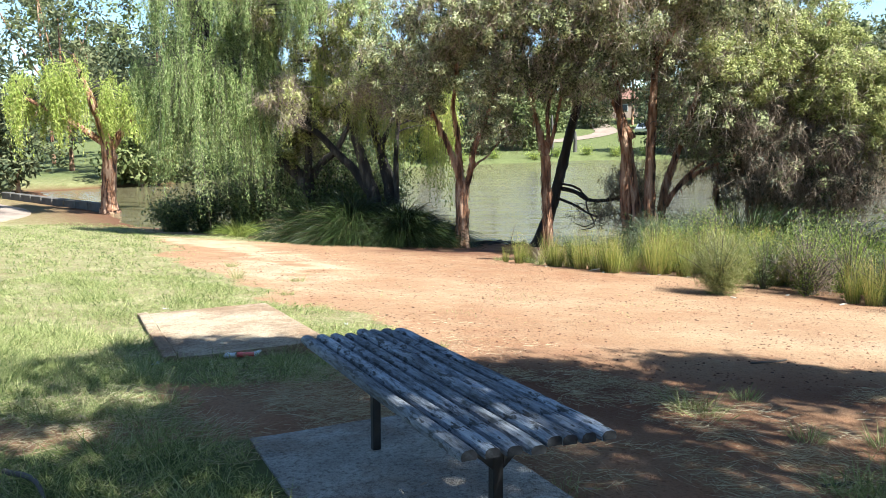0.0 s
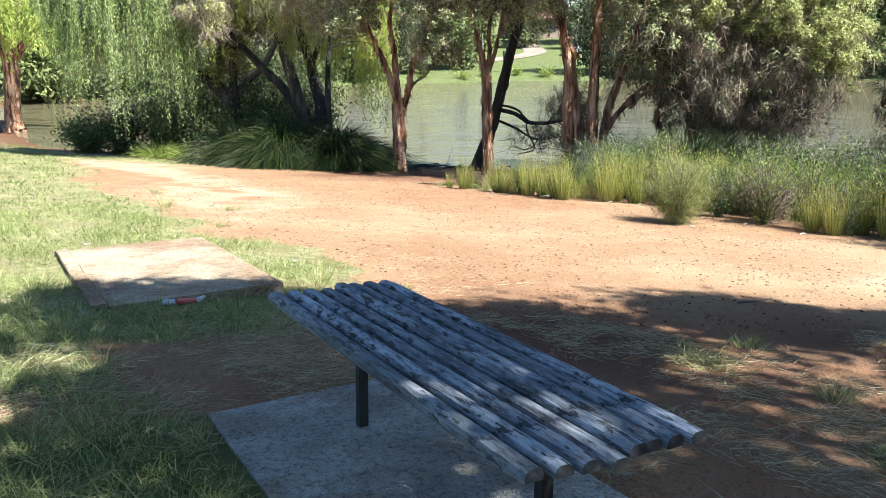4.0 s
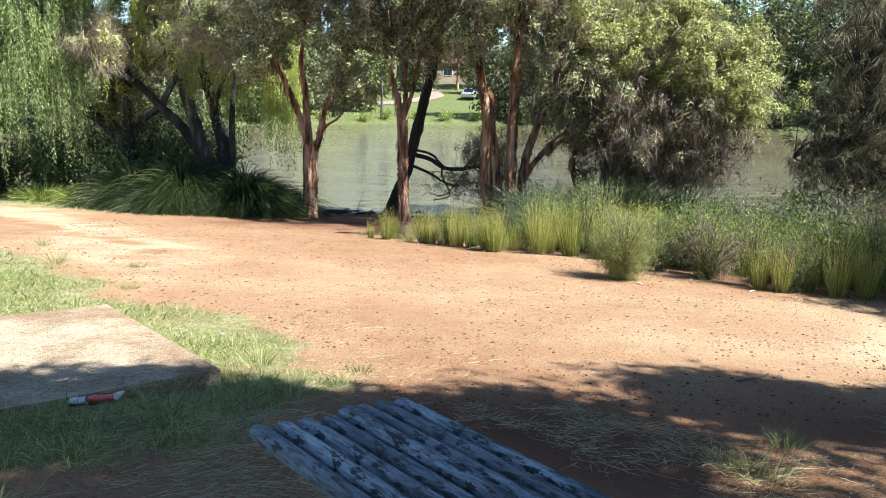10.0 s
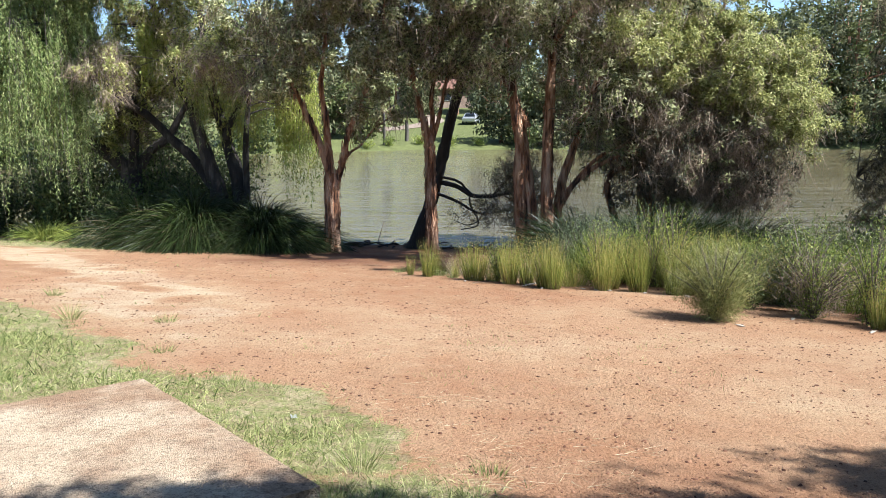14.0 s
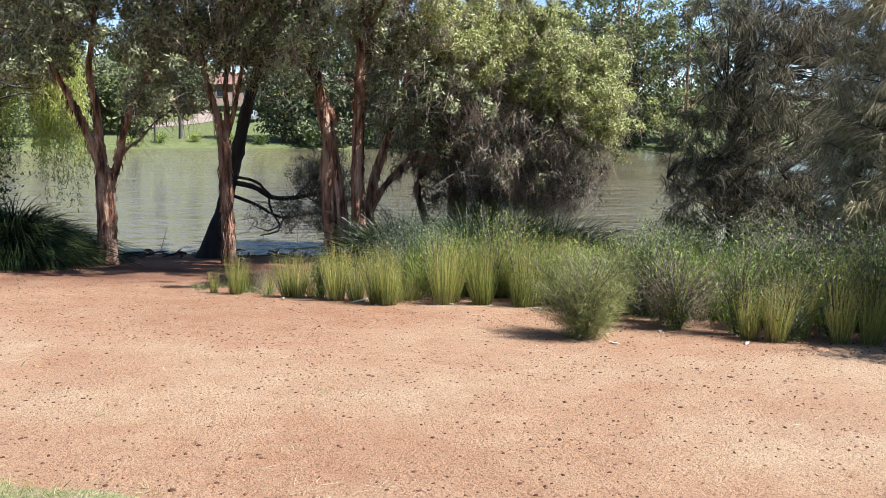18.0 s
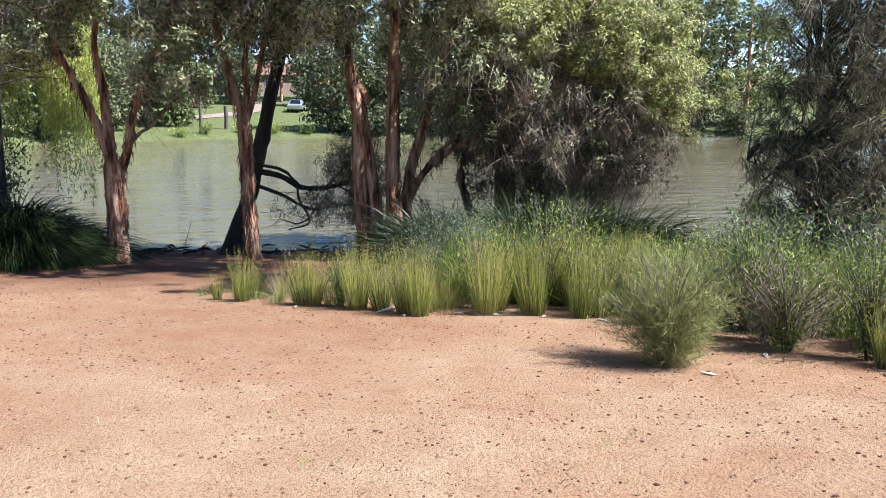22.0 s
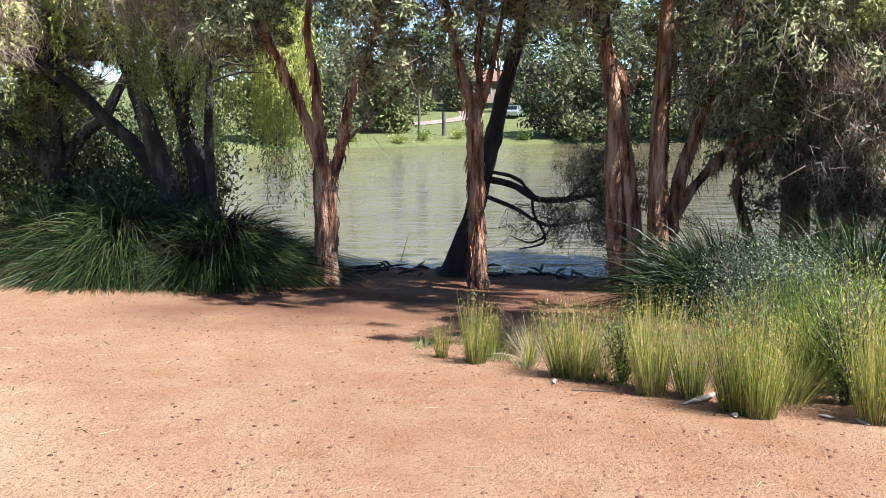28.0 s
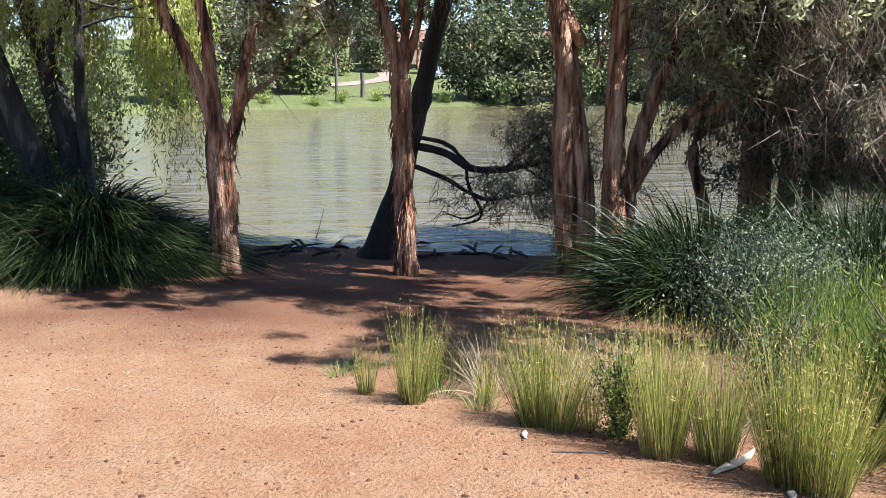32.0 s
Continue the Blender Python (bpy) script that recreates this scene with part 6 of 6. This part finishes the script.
        a, l = g.uniform(0, 3.14), g.uniform(0.15, 0.8)
        pieces.append(tube([(x, y, z, 0.02), (x + math.cos(a) * l / 2, y + math.sin(a) * l / 2, z + 0.05 * g.uniform(), 0.03), (x + math.cos(a) * l, y + math.sin(a) * l, z, 0.01)], 5, 0.2, k, 2))
    tagged(new("debris", mesh_np("debris", *joined(pieces), DARK_BARK)), "dark sodden sticks along the water's edge", "debris", kind="stuff")
    v, f = tube([(-2.35, 29.3, WATER_Z - 0.3, 0.015), (-2.2, 29.3, WATER_Z + 0.1, 0.013), (-2.05, 29.3, WATER_Z + 0.62, 0.008)], 5, 0.1, 2)
    tagged(new("dead_stick", mesh_np("dead_stick", v, f, TWIG)), "bare stick standing in the shallows", "stick")
    # fallen branches on the near grass and the dark stones of the earth
    v, f = tube([(-2.5, 2.85, h1(-2.5, 2.85) + 0.06, 0.014), (-2.22, 2.72, h1(-2.22, 2.72) + 0.08, 0.014), (-2.03, 2.55, h1(-2.03, 2.55) + 0.03, 0.008)], 6, 0.1, 9)
    tagged(new("fallen_stick", mesh_np("fallen_stick", v, f, TWIG)), "grey fallen stick in the grass", "stick")


small_things()


# ---- far shore ----
FAR = [(-34, 58), (-27, 66), (-21, 72), (-16, 80), (-12, 88), (-9, 96), (-6.5, 92), (1, 125), (-11, 106), (-5, 119), (11, 121), (15, 112), (-8, 130), (1, 138), (9, 87), (11.5, 88.5), (14, 87), (17, 88), (21, 88), (25, 86), (29, 88), (34, 86), (39, 87), (45, 85), (52, 82), (31, 94), (36, 95), (42, 93), (26, 94), (48, 92), (44, 88), (49, 88), (54, 89), (58, 88), (64, 88)]
_g = np.random.default_rng(130)
for _k, (_x, _y) in enumerate(FAR):
    _big = _g.uniform(0.8, 1.25) * (2.5 if _x > 42 else 1.7 if _x > 16 else 1.0)
    broad_tree("far_tree", _x, _y, 7 * _big, [(0, 0, 4.6 * _big, 3.2 * _big, 3 * _big, 2.6 * _big, 3), (0.6, -0.8, 1.7 * _big, 2.8 * _big, 1.8 * _big, 1.5 * _big, 1.6)], 140 + _k, 100, 0.5, 0.22,
               FAR_PALE if _k % 3 == 0 or _k == 9 else FAR_LEAF, "leafy tree on the far shore", group="trees on the far shore", radius=0.9, per=42)
for _k in range(30):
    _x = -70 + 5.2 * _k + _g.normal()
    _y = 128 + 25 * _g.uniform() - (35 if _x < -40 else 0)
    _s = _g.uniform(1.3, 2.2)
    broad_tree("far_tree", _x, _y, 9 * _s, [(0, 0, 6 * _s, 4 * _s, 3.5 * _s, 3.4 * _s, 3)], 200 + _k, 45, 0.9, 0.4, FAR_PALE if _k % 4 == 1 else FAR_LEAF, "tall tree on the rise behind the lake", group="trees on the rise", radius=1.3, per=40)
for _k, (_x, _y, _s) in enumerate([(-46, 46, 1.1), (-42, 52, 1.2), (-38, 49, 0.8), (-52, 58, 1.5), (-34, 62, 1.3), (-30, 70, 1.4), (-58, 40, 1.3), (-44, 64, 1.7), (-50, 70, 2.3), (-38, 74, 2.1), (-62, 62, 2.2)]):
    broad_tree("far_tree", _x, _y, 9 * _s, [(0, 0, 6 * _s, 3.6 * _s, 3.2 * _s, 3.6 * _s, 3), (0, -1, 2.5 * _s, 2.5 * _s, 2 * _s, 1.8 * _s, 1)], 240 + _k, 70, 0.5, 0.2, FAR_LEAF if _k % 3 else FAR_PALE, "leafy tree beyond the footpath", group="trees beyond the path", radius=1.0, per=55)


for _k in range(26):
    _x = -36 + 3.4 * _k + _g.normal() * 0.8
    _y = float(far_shore(_x)) + 0.9 + abs(_g.normal()) * 0.8
    if -14 < _x < 7:
        leafy_bush("bank_shrub", _x, _y, 0.9, 0.8, 300 + _k, 500, 0.3, 0.05, REED, "low reedy shrub on the far bank", "shrub", 20)
    else:
        leafy_bush("bank_shrub", _x, _y, 1.7 + _g.uniform(), 2.2 + _g.uniform(), 300 + _k, 1300, 0.4, 0.2, FAR_LEAF if _k % 2 else UNDERGROWTH, "dark shrub overhanging the far bank", "shrub", 40)


def house(x, y, w, d, hgt, rot, wall, label):
    z = h1(x, y)
    th = thing("house", pose(x, y, z - 0.3, 0, 0, rot), label, "house", "houses beyond the lake")
    part("wall", box_bm(w, d, hgt + 0.3, 0.02, (0, 0, (hgt + 0.3) / 2)), wall, th)
    bm = bmesh.new()
    e, r = 0.6, 2.0
    a = [bm.verts.new(p) for p in ((-w / 2 - e, -d / 2 - e, hgt + 0.3), (w / 2 + e, -d / 2 - e, hgt + 0.3), (w / 2 + e, d / 2 + e, hgt + 0.3), (-w / 2 - e, d / 2 + e, hgt + 0.3),
                                   (-w / 2 + d / 3, 0, hgt + r + 0.3), (w / 2 - d / 3, 0, hgt + r + 0.3))]
    for f in ((0, 1, 5, 4), (1, 2, 5), (2, 3, 4, 5), (3, 0, 4), (3, 2, 1, 0)):
        bm.faces.new([a[k] for k in f])
    part("roof", bm, ROOF, th, "hipped red-brown tile roof")
    for k in range(3):
        wn = part("window", box_bm(1.6, 0.12, 1.2, 0.01, (-w / 2 + w * (k + 0.5) / 3, -d / 2 - 0.02, 1.8)), LITTER_WHITE, th, "white-framed window")
        part("pane", box_bm(1.4, 0.04, 1.0, 0.005, (-w / 2 + w * (k + 0.5) / 3, -d / 2 - 0.09, 1.8)), GLASS, wn)


house(6, 150, 15, 9, 3.0, 8, BRICKWORK, "low brick house with red tile roof beyond the lake")
house(-16, 148, 14, 9, 3.0, -6, RENDERED, "pale rendered house with red tile roof beyond the lake")
house(28, 152, 14, 9, 3.0, 4, RENDERED, "pale rendered house with red tile roof beyond the lake")


def parked_car(x, y, rot, paint, label):
    z = h1(x, y)
    th = thing("car", pose(x, y, z, 0, 0, rot), label, "car", "cars by the far lawn")
    bm = bmesh.new()
    prof = [(-2.1, 0.35), (-2.15, 0.75), (-1.25, 0.92), (-0.6, 1.42), (0.9, 1.45), (1.6, 0.98), (2.1, 0.92), (2.15, 0.35)]
    l = [bm.verts.new((px, -0.85 + (0.14 if pz > 1 else 0), pz)) for px, pz in prof]
    r = [bm.verts.new((px, 0.85 - (0.14 if pz > 1 else 0), pz)) for px, pz in prof]
    n = len(prof)
    for k in range(n):
        bm.faces.new((l[k], l[(k + 1) % n], r[(k + 1) % n], r[k]))
    bm.faces.new(l[::-1])
    bm.faces.new(r)
    bmesh.ops.recalc_face_normals(bm, faces=bm.faces[:])
    bmesh.ops.bevel(bm, geom=bm.edges[:], offset=0.05, segments=2, affect="EDGES")
    part("body", bm, paint, th)
    for nm, p in (("windscreen", [(-1.22, 0.97), (-0.66, 1.39)]), ("rear_window", [(1.56, 1.03), (0.96, 1.41)])):
        bm = bmesh.new()
        (ax, az), (bx, bz) = p
        s = -0.02 if nm == "windscreen" else 0.02
        bm.faces.new([bm.verts.new(q) for q in ((ax + s, -0.66, az + 0.02), (ax + s, 0.66, az + 0.02), (bx + s, 0.58, bz + 0.02), (bx + s, -0.58, bz + 0.02))])
        bmesh.ops.solidify(bm, geom=bm.faces[:], thickness=0.01)
        part(nm, bm, GLASS, th)
    for sx in (-1.35, 1.35):
        for sy in (-0.8, 0.8):
            v, f = tube([(sx, sy - 0.1, 0.32, 0.3), (sx, sy - 0.09, 0.32, 0.32), (sx, sy + 0.09, 0.32, 0.32), (sx, sy + 0.1, 0.32, 0.3)], 16, 0, 0, 1)
            w = part("wheel", mesh_np("wheel", v, f, RUBBER), RUBBER, th)
            v, f = tube([(sx, sy - 0.11, 0.32, 0.02), (sx, sy - 0.11, 0.32, 0.2), (sx, sy + 0.11, 0.32, 0.2), (sx, sy + 0.11, 0.32, 0.02)], 12, 0, 0, 1)
            part("hub", mesh_np("hub", v, f, CARPAINT), CARPAINT, w)


parked_car(8.0, 112, 75, CARPAINT, "silver-blue car parked beyond the far lawn")
parked_car(-22, 128, 10, LITTER_WHITE, "white car parked by the houses")


def far_track():
    c0 = smooth_path([(-8, 99, 0, 1), (-2, 106, 0, 1), (3, 116, 0, 1), (2, 132, 0, 1)], 8)[:, :2]
    t = unit(np.gradient(c0, axis=0))
    nrm = np.stack([-t[:, 1], t[:, 0]], 1)
    rows = [np.stack([*(c0 + nrm * s).T, height(*(c0 + nrm * s).T) + 0.06], 1) for s in (-1.6, -0.8, 0, 0.8, 1.6)]
    tagged(new("far_path", mesh_np("far_path", np.stack(rows, 1).reshape(-1, 3), grid_quads(len(c0), 5), PATHWAY)), "pale sandy track climbing the far lawn", "path", kind="structure")


far_track()


def far_post(x, y, tall, r, label, material):
    v, f = tube([(x, y, h1(x, y) - 0.1, r), (x + 0.05, y, h1(x, y) + tall * 0.5, r * 0.95), (x, y, h1(x, y) + tall, r * 0.85)], 8, 0.04, 1)
    tagged(new("timber_post", mesh_np("timber_post", v, f, material)), label, "post", "posts on the far bank")


far_post(-3.1, 85.6, 4.2, 0.13, "pale slim trunk standing on the far bank", WALL)
far_post(-0.8, 88.5, 2.2, 0.2, "pale bollard on the far lawn", WALL)
